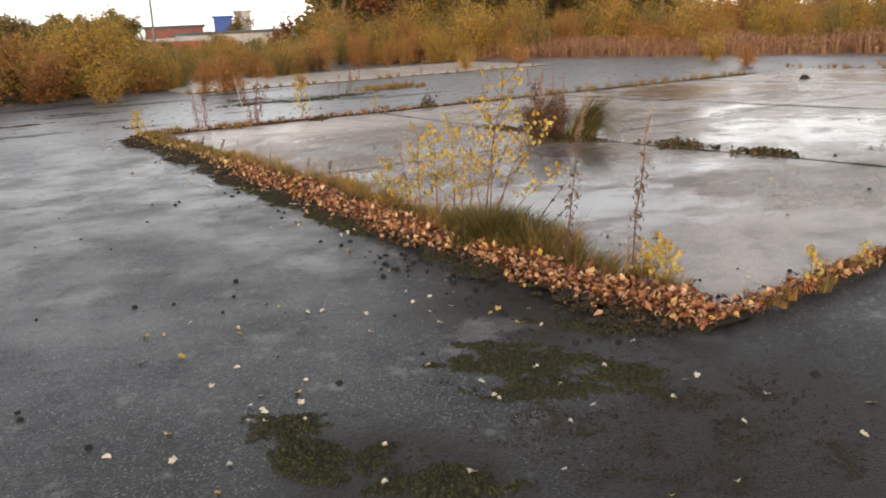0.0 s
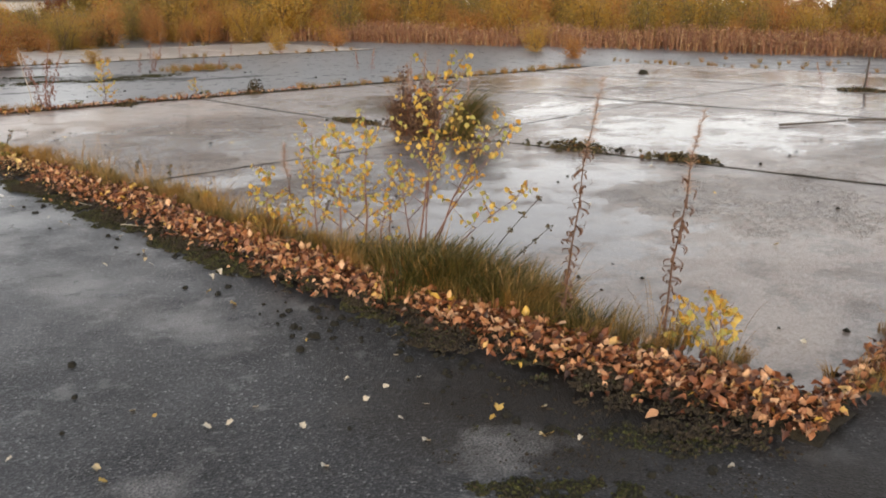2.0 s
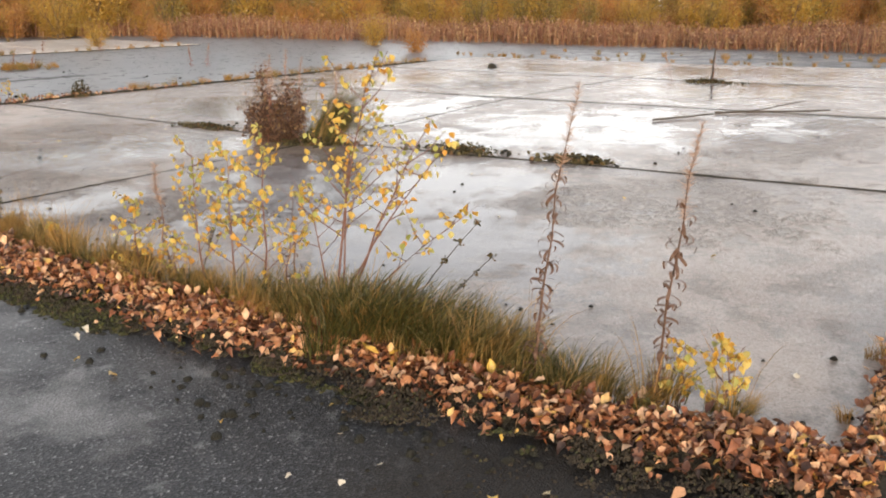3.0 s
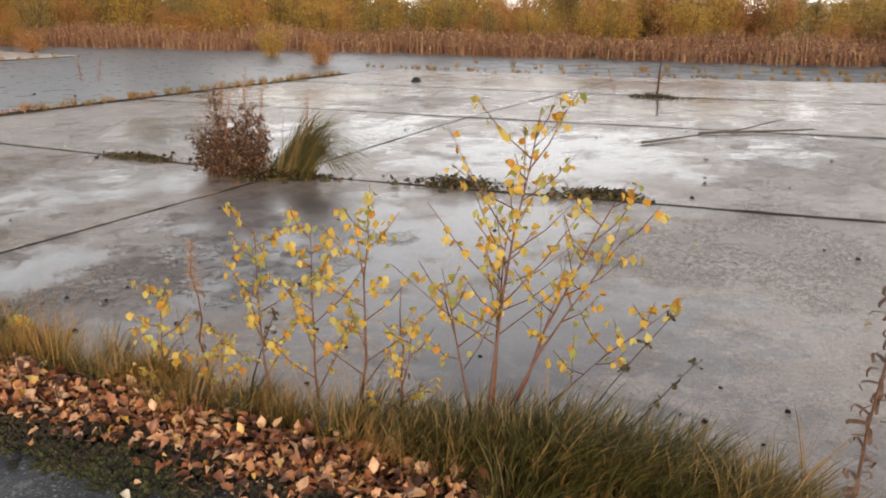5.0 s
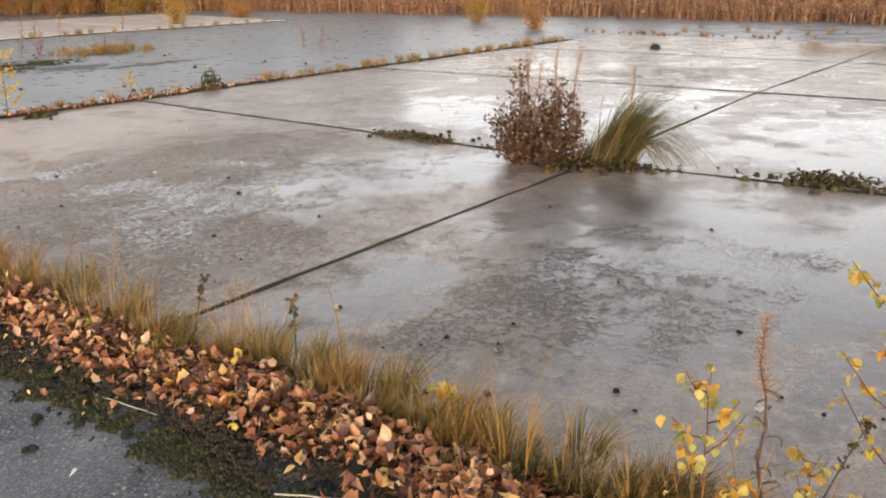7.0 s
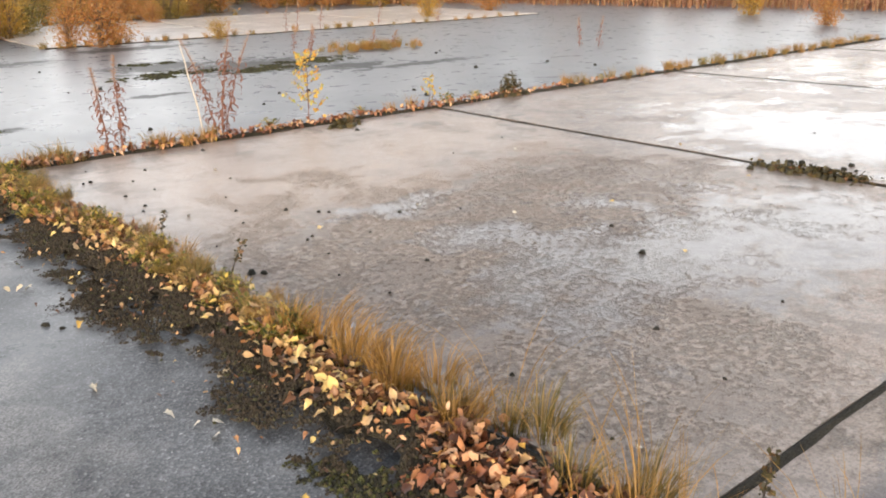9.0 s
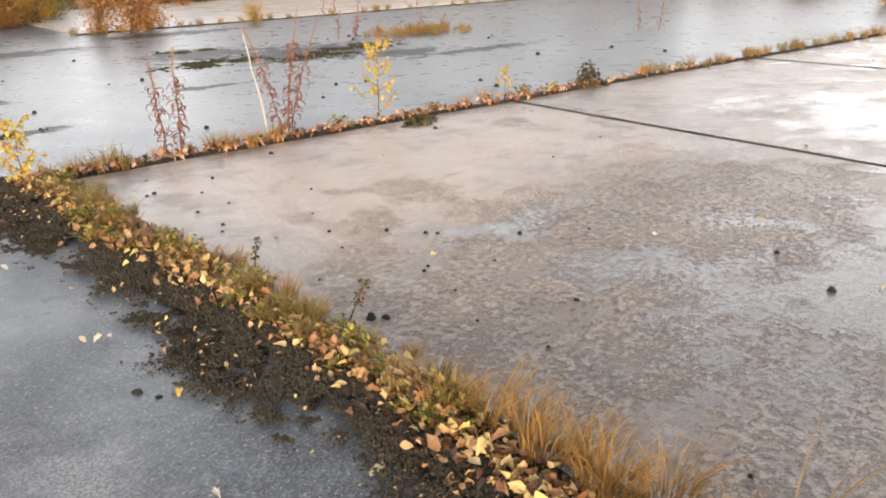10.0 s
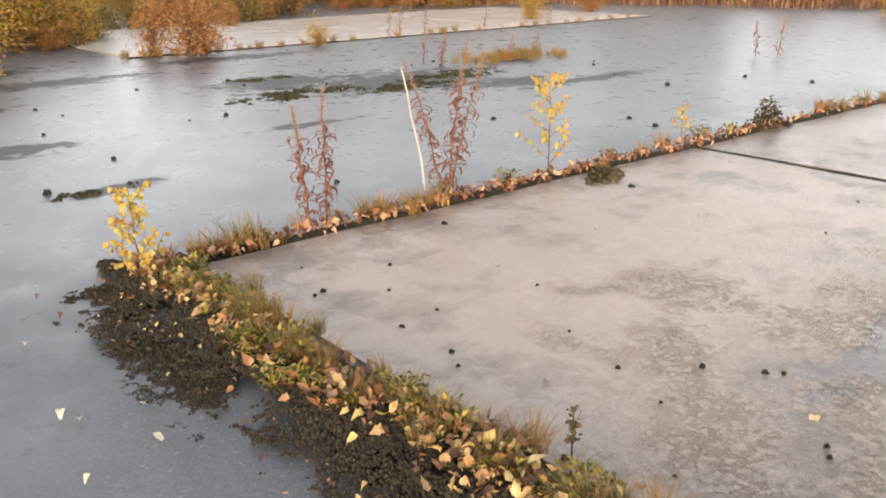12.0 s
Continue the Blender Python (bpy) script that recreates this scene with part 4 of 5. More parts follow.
DEEP_TUFTS = [tagged(new("grass_tuft", tuft_mesh(120 + k, 170, 0.34, 0.11, (0.08, -0.22, 0), GREEN_GRASS, 0.0026)), "thick dark green grass tuft round the saplings", "grass", "grass tufts along the edges") for k in range(3)]
rnd = random.Random(56)
for k in range(64):
    y = rnd.gauss(5.0, 0.42) if k < 44 else rnd.uniform(4.0, 7.2)
    thick = math.exp(-((y - 5.0) / 0.6) ** 2)
    plant(DEEP_TUFTS, k % 3, 3.50 + rnd.gauss(0, 0.07), y, rnd.uniform(0.35, 0.65) + 0.5 * thick, rnd.uniform(-30, 30), -0.03)
rnd = random.Random(55)
for k in range(250):
    y = rnd.uniform(3.1, 9.9)
    thick = math.exp(-((y - 5.0) / 0.75) ** 2)
    if rnd.random() > (0.34 if y < 6.2 else 0.75) + 0.66 * thick:
        continue
    plant(TUFTS, rnd.choices(range(5), (2, 2, 2, 2, 2) if y < 6 else (1, 1, 1, 2, 2))[0], edge_x(y) + 0.15 + rnd.gauss(0, 0.07), y, rnd.uniform(0.35, 0.75) + 0.45 * thick, rnd.uniform(-30, 30), -0.035)
for k in range(9):
    plant(TUFTS, 3 + k % 2, 3.52 + rnd.gauss(0, 0.05), 10.05 + 0.1 * k + rnd.gauss(0, 0.03), rnd.uniform(0.7, 0.95), rnd.uniform(-40, 40), -0.02)
for k in range(95):
    y = rnd.uniform(10.9, 14.75)
    plant(TUFTS, rnd.choice((0, 1, 2, 3, 4, 3)), edge_x(y) + 0.06 + rnd.gauss(0, 0.06), y, rnd.uniform(0.28, 0.55), rnd.uniform(0, 360), -0.025)

WISPS = [tagged(new("tall_grass", tuft_mesh(170 + k, 18, 0.52, 0.09, (0.04, -0.12, 0), DRY_GRASS, 0.0018)), "thin wisp of tall pale dry grass", "grass", "tall grass wisps") for k in range(3)]
for k in range(54):
    y = rnd.uniform(3.3, 9.8)
    plant(WISPS, k % 3, edge_x(y) + 0.15 + rnd.gauss(0, 0.08), y, rnd.uniform(0.5, 1.0), rnd.uniform(0, 360), -0.03)


def grass_fringe():
    """The many small tufts further off, along the other slab edges and on the mound."""
    rnd = random.Random(57)
    kinds = [tuft_mesh(150 + k, 60, 0.27, 0.08, (0.04, -0.15, 0), GRASS) for k in range(2)] + [tuft_mesh(160 + k, 60, 0.25, 0.08, (0.04, -0.2, 0), DRY_GRASS) for k in range(3)]
    shapes = [([v.co.copy() for v in me.vertices], [tuple(f.vertices) for f in me.polygons]) for me in kinds]
    spots = []
    for _ in range(110):
        x = rnd.choice((rnd.uniform(3.5, 5.2), rnd.uniform(3.6, 18), rnd.uniform(9.8, 18), rnd.uniform(9.8, 18)))
        spots.append((x, 14.80 + rnd.gauss(0, 0.045), rnd.uniform(0.25, 0.8)))
    for _ in range(60):
        spots.append((rnd.uniform(3.6, 9), 3.06 + rnd.gauss(0, 0.05), rnd.uniform(0.25, 0.6)))
    for _ in range(90):
        spots.append((20.15 + rnd.gauss(0.1, 0.15), rnd.choice((14, 11.3, 7.5, 4.6, 1.5)) + rnd.gauss(0, 0.7), rnd.uniform(0.25, 0.6)))
    for _ in range(60):
        spots.append((10.95 + rnd.gauss(0, 0.42), 20.0 + rnd.gauss(0, 0.2), rnd.uniform(0.35, 0.8)))
    for _ in range(60):
        spots.append((rnd.uniform(6.8, 19.5), rnd.choice((23.95, 23.95, 29.4)) + rnd.gauss(0, 0.06), rnd.uniform(0.3, 0.8)))
    for _ in range(60):
        spots.append((21.5 + rnd.uniform(0, 2.5), rnd.uniform(-4, 14), rnd.uniform(0.4, 0.9)))
    pieces = []
    for k, (x, y, s) in enumerate(spots):
        v, f = shapes[k * 7 % 5]
        m = pose(x, y, gz(x, y) - 0.005, 0, 0, rnd.uniform(0, 360)) @ Matrix.Diagonal((s, s, s, 1))
        pieces.append(([m @ p for p in v], f))
    verts, faces = joined(pieces)
    cut = sum(len(shapes[k * 7 % 5][1]) for k in range(len(spots)))
    me = mesh_of("grass_fringe", verts, faces, GRASS)
    me.materials.append(DRY_GRASS)
    dry = []
    for k in range(len(spots)):
        dry += [1 if k * 7 % 5 >= 2 else 0] * len(shapes[k * 7 % 5][1])
    me.polygons.foreach_set("material_index", dry[:cut])
    tagged(new("grass_fringe", me), "straw and rusty grass fringing the slab edges", "grass", kind="stuff")


grass_fringe()


def weed_mesh(seed, leaves, high, spread, size, mat):
    """A low leafy weed: broad leaves on short stalks."""
    rnd = random.Random(seed)
    pieces = []
    for _ in range(leaves):
        v, f = leaf_shape(rnd, size * rnd.uniform(0.6, 1.3), size * 0.6, rnd.uniform(-0.6, 0.3))
        a, q, h = rnd.uniform(0, 360), spread * rnd.random(), high * rnd.random()
        m = pose(q * math.cos(radians(a)), q * math.sin(radians(a)), h, rnd.gauss(0, 20), rnd.uniform(-60, 20), a)
        pieces.append(([m @ p for p in v], f))
        if rnd.random() < 0.4:
            tip = m.translation
            pieces.append(tube([Vector((tip.x * 0.2, tip.y * 0.2, -0.01)), tip], [0.0025, 0.0015], 3))
    return mesh_of("leafy_weed", *joined(pieces), mat, True)


WEEDS = [tagged(new("leafy_weed", weed_mesh(130 + k, 70, 0.11, 0.10, 0.036, WEED_LEAF)), "low green and yellow leafy weed", "weed", "weeds along the edges") for k in range(3)]
for k in range(116):
    y = rnd.choice((10.9, 11.5, 12.15, 12.8, 13.4, 13.9, 14.4)) + rnd.gauss(0, 0.15) if k < 86 else rnd.uniform(3.6, 10)
    plant(WEEDS, k % 3, edge_x(y) + 0.03 + rnd.gauss(0, 0.06), y, rnd.uniform(0.3, 0.75), rnd.uniform(0, 360), -0.03)
for x in (4.0, 5.8, 6.8, 7.9, 8.3, 10.4, 11.0, 11.8, 12.6):
    plant(WEEDS, int(x * 3) % 3, x, 14.84, rnd.uniform(0.5, 0.9), rnd.uniform(0, 360), 0.0)


def flat_weeds(label, x, y, long, wide, turn, seed, high=0.10):
    """A matted clump of dark weeds and leaves in a joint."""
    rnd = random.Random(seed)
    pieces = []
    for _ in range(340):
        v, f = leaf_shape(rnd, 0.042 * rnd.uniform(0.5, 1.3), 0.024, rnd.uniform(-0.5, 0.3))
        u, w = rnd.gauss(0, long / 4), rnd.gauss(0, wide / 4)
        top = high * math.exp(-(2 * u / long) ** 2 - (2 * w / wide) ** 2)
        m = pose(u, w, top * rnd.random() + 0.006, rnd.gauss(0, 30), rnd.uniform(-50, 20), rnd.uniform(0, 360))
        pieces.append(([m @ p for p in v], f))
    for _ in range(60):
        pieces.append(moss_dome(rnd, rnd.gauss(0, long / 3.6), rnd.gauss(0, wide / 3.4), 0.0, rnd.uniform(0.015, 0.04), 0.03))
    ob = tagged(new("weed_clump", mesh_of("weed_clump", *joined(pieces), DARK_WEED, True)), label, "weed", "weed clumps in the joints", "stuff")
    ob.matrix_basis = pose(x, y, gz(x, y), 0, 0, turn)


flat_weeds("dark matted weed clump in the slab joint", 7.72, 7.3, 0.75, 0.26, 100, 201, 0.09)
flat_weeds("low dark weed clump in the slab joint", 7.75, 6.1, 0.6, 0.2, 95, 202, 0.055)
flat_weeds("flat brown weed mat in the slab joint", 7.62, 10.7, 0.7, 0.2, 95, 203, 0.04)
flat_weeds("dark weed clump round a dead stalk in the joint", 15.6, 7.45, 0.8, 0.25, 90, 204, 0.06)
flat_weeds("green weed cushion on the far slab edge", 8.78, 14.80, 0.34, 0.2, 0, 205, 0.24)
flat_weeds("black leaf heap at the slab edge", 6.4, 14.55, 0.3, 0.12, 20, 207, 0.03)
flat_weeds("low weeds at the bush foot", 7.55, 8.95, 0.6, 0.2, 110, 208, 0.10)


def sapling(label, x, y, top, seed, branches, leaves, lean=(0, 0), bare=0.25, dense=1.0):
    """A young birch: a thin stem, side twigs and single yellow leaves."""
    rnd = random.Random(seed)
    ob = thing("birch_sapling", label, "sapling", (x, y, gz(x, y) - 0.02), "birch saplings")
    stem = [Vector((lean[0] * (k / 6) ** 1.3 + rnd.gauss(0, 0.006), lean[1] * (k / 6) ** 1.3 + rnd.gauss(0, 0.006), top * k / 6)) for k in range(7)]
    child("stem", mesh_of("stem", *tube(stem, [0.0075 * (top / 1.2) ** 0.5 * (1.05 - k / 7) for k in range(7)], 6), TWIG, True), ob)
    spots = [stem[5].lerp(stem[6], rnd.random()) for _ in range(4)] + [stem[4].lerp(stem[5], rnd.random()) for _ in range(3)]
    for b in range(branches):
        f = bare + (0.92 - bare) * b / max(1, branches - 1)
        i = min(int(f * 6), 5)
        base = stem[i].lerp(stem[i + 1], f * 6 - i)
        a = b * 2.4 + rnd.uniform(-0.4, 0.4)
        reach = top * rnd.uniform(0.20, 0.34) * (1.15 - 0.7 * f)
        tip = base + Vector((reach * math.cos(a), reach * math.sin(a), reach * rnd.uniform(0.6, 1.2)))
        mid = base.lerp(tip, 0.5) + Vector((0, 0, -0.02))
        child("twig", mesh_of("twig", *tube([base, mid, tip], [0.003, 0.0022, 0.0012], 4), TWIG, True), ob)
        spots += [base.lerp(tip, rnd.uniform(0.3, 1.05)) for _ in range(int(1.75 * leaves / branches))]
    for k, p in enumerate(spots):
        q = p + Vector((rnd.gauss(0, 0.012), rnd.gauss(0, 0.012), rnd.gauss(-0.01, 0.01)))
        s = rnd.uniform(0.7, 1.35)
        child("leaf", BIRCH_MESHES[k % 4], ob, pose(*q, rnd.gauss(0, 30), rnd.uniform(10, 90), rnd.uniform(0, 360)) @ Matrix.Diagonal((s, s, s, 1)))
    return ob


sapling("tall birch sapling with yellow and orange leaves", 3.60, 5.36, 1.24, 301, 22, 140, (0.16, -0.10), 0.34)
for seed, top, lean in ((316, 1.0, (0.24, -0.34)), (317, 0.9, (0.05, -0.02)), (318, 0.86, (0.30, -0.42)), (319, 0.70, (-0.02, 0.14)), (320, 0.62, (0.28, -0.55))):
    sapling("thin birch shoot fanning out beside the tall sapling", 3.60 + 0.03 * (seed % 3), 5.34 + 0.02 * (seed % 4), top, seed, 8, 30, lean, 0.5)
sapling("slim birch sapling with yellow leaves", 3.66, 5.86, 0.90, 303, 13, 100, (0.0, -0.02), 0.2)
sapling("slim birch sapling with yellow leaves", 3.60, 6.02, 0.80, 305, 12, 96, (0.03, 0.05), 0.2)
sapling("slim birch sapling with yellow leaves", 3.55, 6.20, 0.80, 304, 12, 84, (0.05, 0.09), 0.25)
sapling("short birch sapling with yellow leaves", 3.62, 5.70, 0.50, 302, 8, 40, (0.02, -0.05), 0.2)
sapling("short birch sapling with yellow leaves", 3.52, 6.66, 0.50, 306, 10, 70, (0.0, 0.03), 0.15)
sapling("short birch sapling with yellow leaves", 3.56, 6.42, 0.36, 307, 7, 34)
sapling("short yellow sprout in the grass", 3.62, 3.55, 0.38, 308, 10, 66)
sapling("short yellow sprout in the grass", 3.66, 3.72, 0.30, 309, 7, 36)
sapling("short yellow sprout by the leaf bank", 3.6, 7.55, 0.22, 310, 5, 22)
sapling("bright yellow sapling at the slab corner", 3.32, 14.66, 0.46, 311, 15, 150, (0, 0), 0.06)
sapling("bright yellow birch sapling on the far slab edge", 6.24, 14.9, 0.68, 312, 16, 150, (0, 0), 0.1)
sapling("small yellow birch sprout on the far slab edge", 7.70, 14.88, 0.33, 313, 6, 28)
sapling("small yellow sprout on the near slab edge", 4.22, 3.02, 0.30, 314, 5, 20)
sapling("small dark yellow sprout on the near slab edge", 4.72, 3.02, 0.22, 315, 4, 14)


def dead_stalk(label, x, y, top, seed, lean, droop=40, plume=True, mat=RED_STALK, size=1.15):
    """A dead willowherb: a reddish stem, curled hanging leaves and a faded plume."""
    rnd = random.Random(seed)
    ob = thing("dead_stalk", label, "weed", (x, y, gz(x, y) - 0.02), "dead stalks")
    stem = [Vector((lean[0] * (k / 7) ** 1.4 + rnd.gauss(0, 0.005), lean[1] * (k / 7) ** 1.4 + rnd.gauss(0, 0.005), top * k / 7)) for k in range(8)]
    child("stem", mesh_of("stem", *tube(stem, [0.006 * (1.1 - k / 8) for k in range(8)], 5), mat, True), ob)
    shape = []
    for t in (0, 0.25, 0.5, 0.75, 1.0):
        w = 0.0075 * (1 - 0.8 * abs(t - 0.35))
        p = Vector((0.055 * math.sin(t * 2.2), 0, 0.015 * t - 0.05 * t * t))
        shape += [p - Vector((0, w, 0)), p + Vector((0, w, 0))]
    curled = mesh_of("dry_leaf", shape, [(2 * k, 2 * k + 1, 2 * k + 3, 2 * k + 2) for k in range(4)], mat, True)
    for k in range(droop):
        f = 0.08 + 0.72 * k / droop
        i = min(int(f * 7), 6)
        q = stem[i].lerp(stem[i + 1], f * 7 - i)
        s = size * rnd.uniform(0.7, 1.3)
        child("dry_leaf", curled, ob, pose(*q, rnd.gauss(0, 15), rnd.gauss(0, 20), k * 137.5 + rnd.gauss(0, 20)) @ Matrix.Diagonal((s, s, s, 1)))
    if plume:
        verts, faces = [], []
        for _ in range(260):
            f = rnd.uniform(0.72, 1.06)
            i = min(int(f * 7), 6)
            q = stem[i].lerp(stem[i + 1], f * 7 - i)
            d = Vector((rnd.gauss(0, 1), rnd.gauss(0, 1), rnd.gauss(0.9, 0.6))).normalized() * rnd.uniform(0.025, 0.06) * (1.45 - f * 0.7)
            w = d.orthogonal().normalized() * 0.0016
            k = len(verts)
            verts += [q - w, q + w, q + d]
            faces.append((k, k + 1, k + 2))
        child("plume", mesh_of("plume", verts, faces, PLUME), ob, None, "faded pinkish seed plume")
    return ob


dead_stalk("tall dead willowherb stalk with curled brown leaves", 3.46, 4.25, 1.16, 401, (0.10, -0.08), 73, True, DARK_STALK, 0.8)
dead_stalk("tall dead willowherb stalk with curled brown leaves", 3.60, 3.80, 1.05, 402, (0.08, -0.05), 67, True, DARK_STALK, 0.85)
dead_stalk("dead stalk with a dry brown head", 3.62, 6.55, 0.62, 403, (-0.02, 0.04), 16, True, DARK_STALK, 0.7)
dead_stalk("dead stalk with a dry brown head", 3.75, 5.75, 0.55, 404, (0.02, 0.02), 12, False, DARK_STALK, 0.7)
dead_stalk("reddish dead willowherb on the far slab edge", 4.36, 14.9, 0.64, 405, (-0.05, 0.0), 54)
dead_stalk("reddish dead willowherb on the far slab edge", 4.47, 14.88, 0.72, 406, (0.0, 0.0), 64)
dead_stalk("reddish dead willowherb on the far slab edge", 5.32, 14.92, 0.80, 407, (-0.22, 0.04), 54)
dead_stalk("reddish dead willowherb on the far slab edge", 5.36, 14.90, 0.92, 408, (0.12, -0.03), 73)
dead_stalk("reddish dead willowherb on the far slab edge", 5.40, 14.92, 0.82, 409, (0.28, 0.0), 48)
dead_stalk("small dark dead weed at the slab edge", 3.55, 12.5, 0.16, 410, (0.0, 0.0), 8, False)
dead_stalk("thin dead weed on the far asphalt", 13.5, 17.8, 0.46, 411, (-0.05, 0.0), 18)
dead_stalk("thin dead weed on the far asphalt", 13.75, 17.6, 0.46, 412, (0.10, 0.0), 18)
dead_stalk("thin dead weed in the far joint", 15.62, 7.4, 0.5, 413, (0.02, 0.0), 10, False)
dead_stalk("thin dead weed in the far joint", 15.6, 8.1, 0.42, 414, (0.0, 0.15), 8)
for k, (x, y, h) in enumerate(((12.0, 24.1, 0.65), (12.5, 24.0, 0.5), (11.6, 23.9, 0.55), (9.74, 20.2, 0.42), (9.9, 20.4, 0.36), (9.5, 20.3, 0.4), (14.2, 24.2, 0.5), (15.6, 23.8, 0.4), (10.9, 20.1, 0.3), (11.2, 19.9, 0.28))):
    dead_stalk("thin dead weed on the far asphalt", x, y, h, 420 + k, (0.05, -0.03), 16)


for k, (x, y, h) in enumerate(((7.3, 9.55, 0.86), (7.45, 9.3, 0.92), (7.4, 9.45, 0.8), (7.5, 9.2, 0.84), (7.25, 9.4, 0.75), (7.62, 8.75, 0.72))):
    dead_stalk("dead plumed stalk rising from the brown bush", x, y, h, 470 + k, (rnd.gauss(0, 0.06), rnd.gauss(-0.05, 0.06)), 20)


def dry_flower(x, y, top, lean, seed):
    """A bent dry stem with dark seed heads."""
    rnd = random.Random(seed)
    ob = thing("dry_flower", "dry bent stem with dark seed heads", "weed", (x, y, gz(x, y) - 0.01), "dry flowers")
    stem = [Vector((lean[0] * (k / 4) ** 1.2, lean[1] * (k / 4) ** 1.2, top * k / 4)) for k in range(5)]
    child("stem", mesh_of("stem", *tube(stem, [0.004, 0.0035, 0.003, 0.0025, 0.002], 4), DARK_WOOD, True), ob)
    for f in (1.0, 0.8, 0.62):
        i = min(int(f * 4), 3)
        q = stem[i].lerp(stem[i + 1], f * 4 - i)
        v, fc = leaf_cloud(rnd, [q], 16, 0.010, 0.02)
        child("seed_head", mesh_of("seed_head", v, fc, DARK_WEED), ob)


dry_flower(3.85, 5.15, 0.5, (0.18, -0.30), 451)
dry_flower(3.8, 5.0, 0.36, (0.2, -0.25), 452)
dry_flower(3.75, 6.45, 0.34, (0.05, -0.1), 453)
dry_flower(3.72, 8.35, 0.24, (0.05, 0.05), 454)
dry_flower(3.68, 8.9, 0.22, (0.08, 0.02), 455)
dry_flower(3.62, 11.6, 0.2, (0.06, -0.05), 456)
dry_flower(3.60, 12.3, 0.18, (0.06, 0.05), 457)

# the brown bush and the arching grass at the crossing of the joints
BUSH_LEAF = leafy("brown_bush_leaves", ((0.0, (0.07, 0.04, 0.03)), (0.5, (0.145, 0.08, 0.055)), (0.85, (0.24, 0.14, 0.085)), (1.0, (0.34, 0.23, 0.11))))
bush = thing("brown_bush", "reddish-brown leafy bush growing from the joint", "bush", (7.36, 9.34, gz(7.36, 9.34) - 0.02))


def bush_half(seed, high, wide, stems):
    """A fan of thin stems, each with small leaves in loose clusters along it."""
    rnd = random.Random(seed)
    limbs, centres, tops = [], [], []
    for _ in range(stems):
        a, q = rnd.uniform(0, 6.28), math.sqrt(rnd.random())
        h = high * (1 - 0.55 * q ** 1.6) * rnd.uniform(0.8, 1.1)
        path = [Vector((0.04 * math.cos(a), 0.04 * math.sin(a), 0))]
        for k in range(1, 6):
            f = k / 5
            r = wide / 2 * q * f ** 0.8
            path.append(Vector((r * math.cos(a) + rnd.gauss(0, 0.012), r * math.sin(a) + rnd.gauss(0, 0.012), h * f)))
        tops.append(path)
        limbs.append(tube(path, [0.0045 * (1.1 - k / 5.5) for k in range(6)], 4))
        for _ in range(9):
            f = rnd.uniform(0.18, 1.0)
            i = min(int(f * 5), 4)
            centres.append(path[i].lerp(path[i + 1], f * 5 - i) + Vector((rnd.gauss(0, 0.022), rnd.gauss(0, 0.022), rnd.gauss(0, 0.015))))
    hairs, tris = [], []
    for path in (p for p in tops if p[-1].z > high * 0.6):
        for _ in range(90):
            q = path[-1] + Vector((rnd.gauss(0, 0.025), rnd.gauss(0, 0.025), rnd.uniform(-0.12, 0.10)))
            d = Vector((rnd.gauss(0, 0.5), rnd.gauss(0, 0.5), 1)).normalized() * rnd.uniform(0.03, 0.07)
            w = d.orthogonal().normalized() * 0.0013
            k = len(hairs)
            hairs += [q - w, q + w, q + d]
            tris.append((k, k + 1, k + 2))
    return mesh_of("stem", *joined(limbs), BARK), mesh_of("foliage", *leaf_cloud(rnd, centres, 7, 0.020, 0.030, 1.0), BUSH_LEAF), mesh_of("plume", hairs, tris, PLUME)


for seed, high, wide, dx, dy, stems in ((501, 0.74, 0.46, -0.06, 0.16, 34), (503, 0.70, 0.46, 0.05, -0.10, 34), (504, 0.36, 0.80, 0.0, 0.05, 40)):
    twigs, leaves, fluff = bush_half(seed, high, wide, stems)
    child("stem", twigs, bush, pose(dx, dy, 0))
    child("foliage", leaves, bush, pose(dx, dy, 0))
    if high > 0.5:
        child("plume", fluff, bush, pose(dx, dy, 0), "faded pinkish seed plumes")
ARCH = leafy("arching_grass", ((0.0, (0.05, 0.06, 0.02)), (0.5, (0.12, 0.115, 0.035)), (0.85, (0.24, 0.18, 0.06)), (1.0, (0.42, 0.26, 0.11))), 0.5, 0.25)
arch = thing("grass_clump", "tall arching green grass clump bent by wind", "grass", (7.50, 8.83, gz(7.5, 8.83) - 0.01))


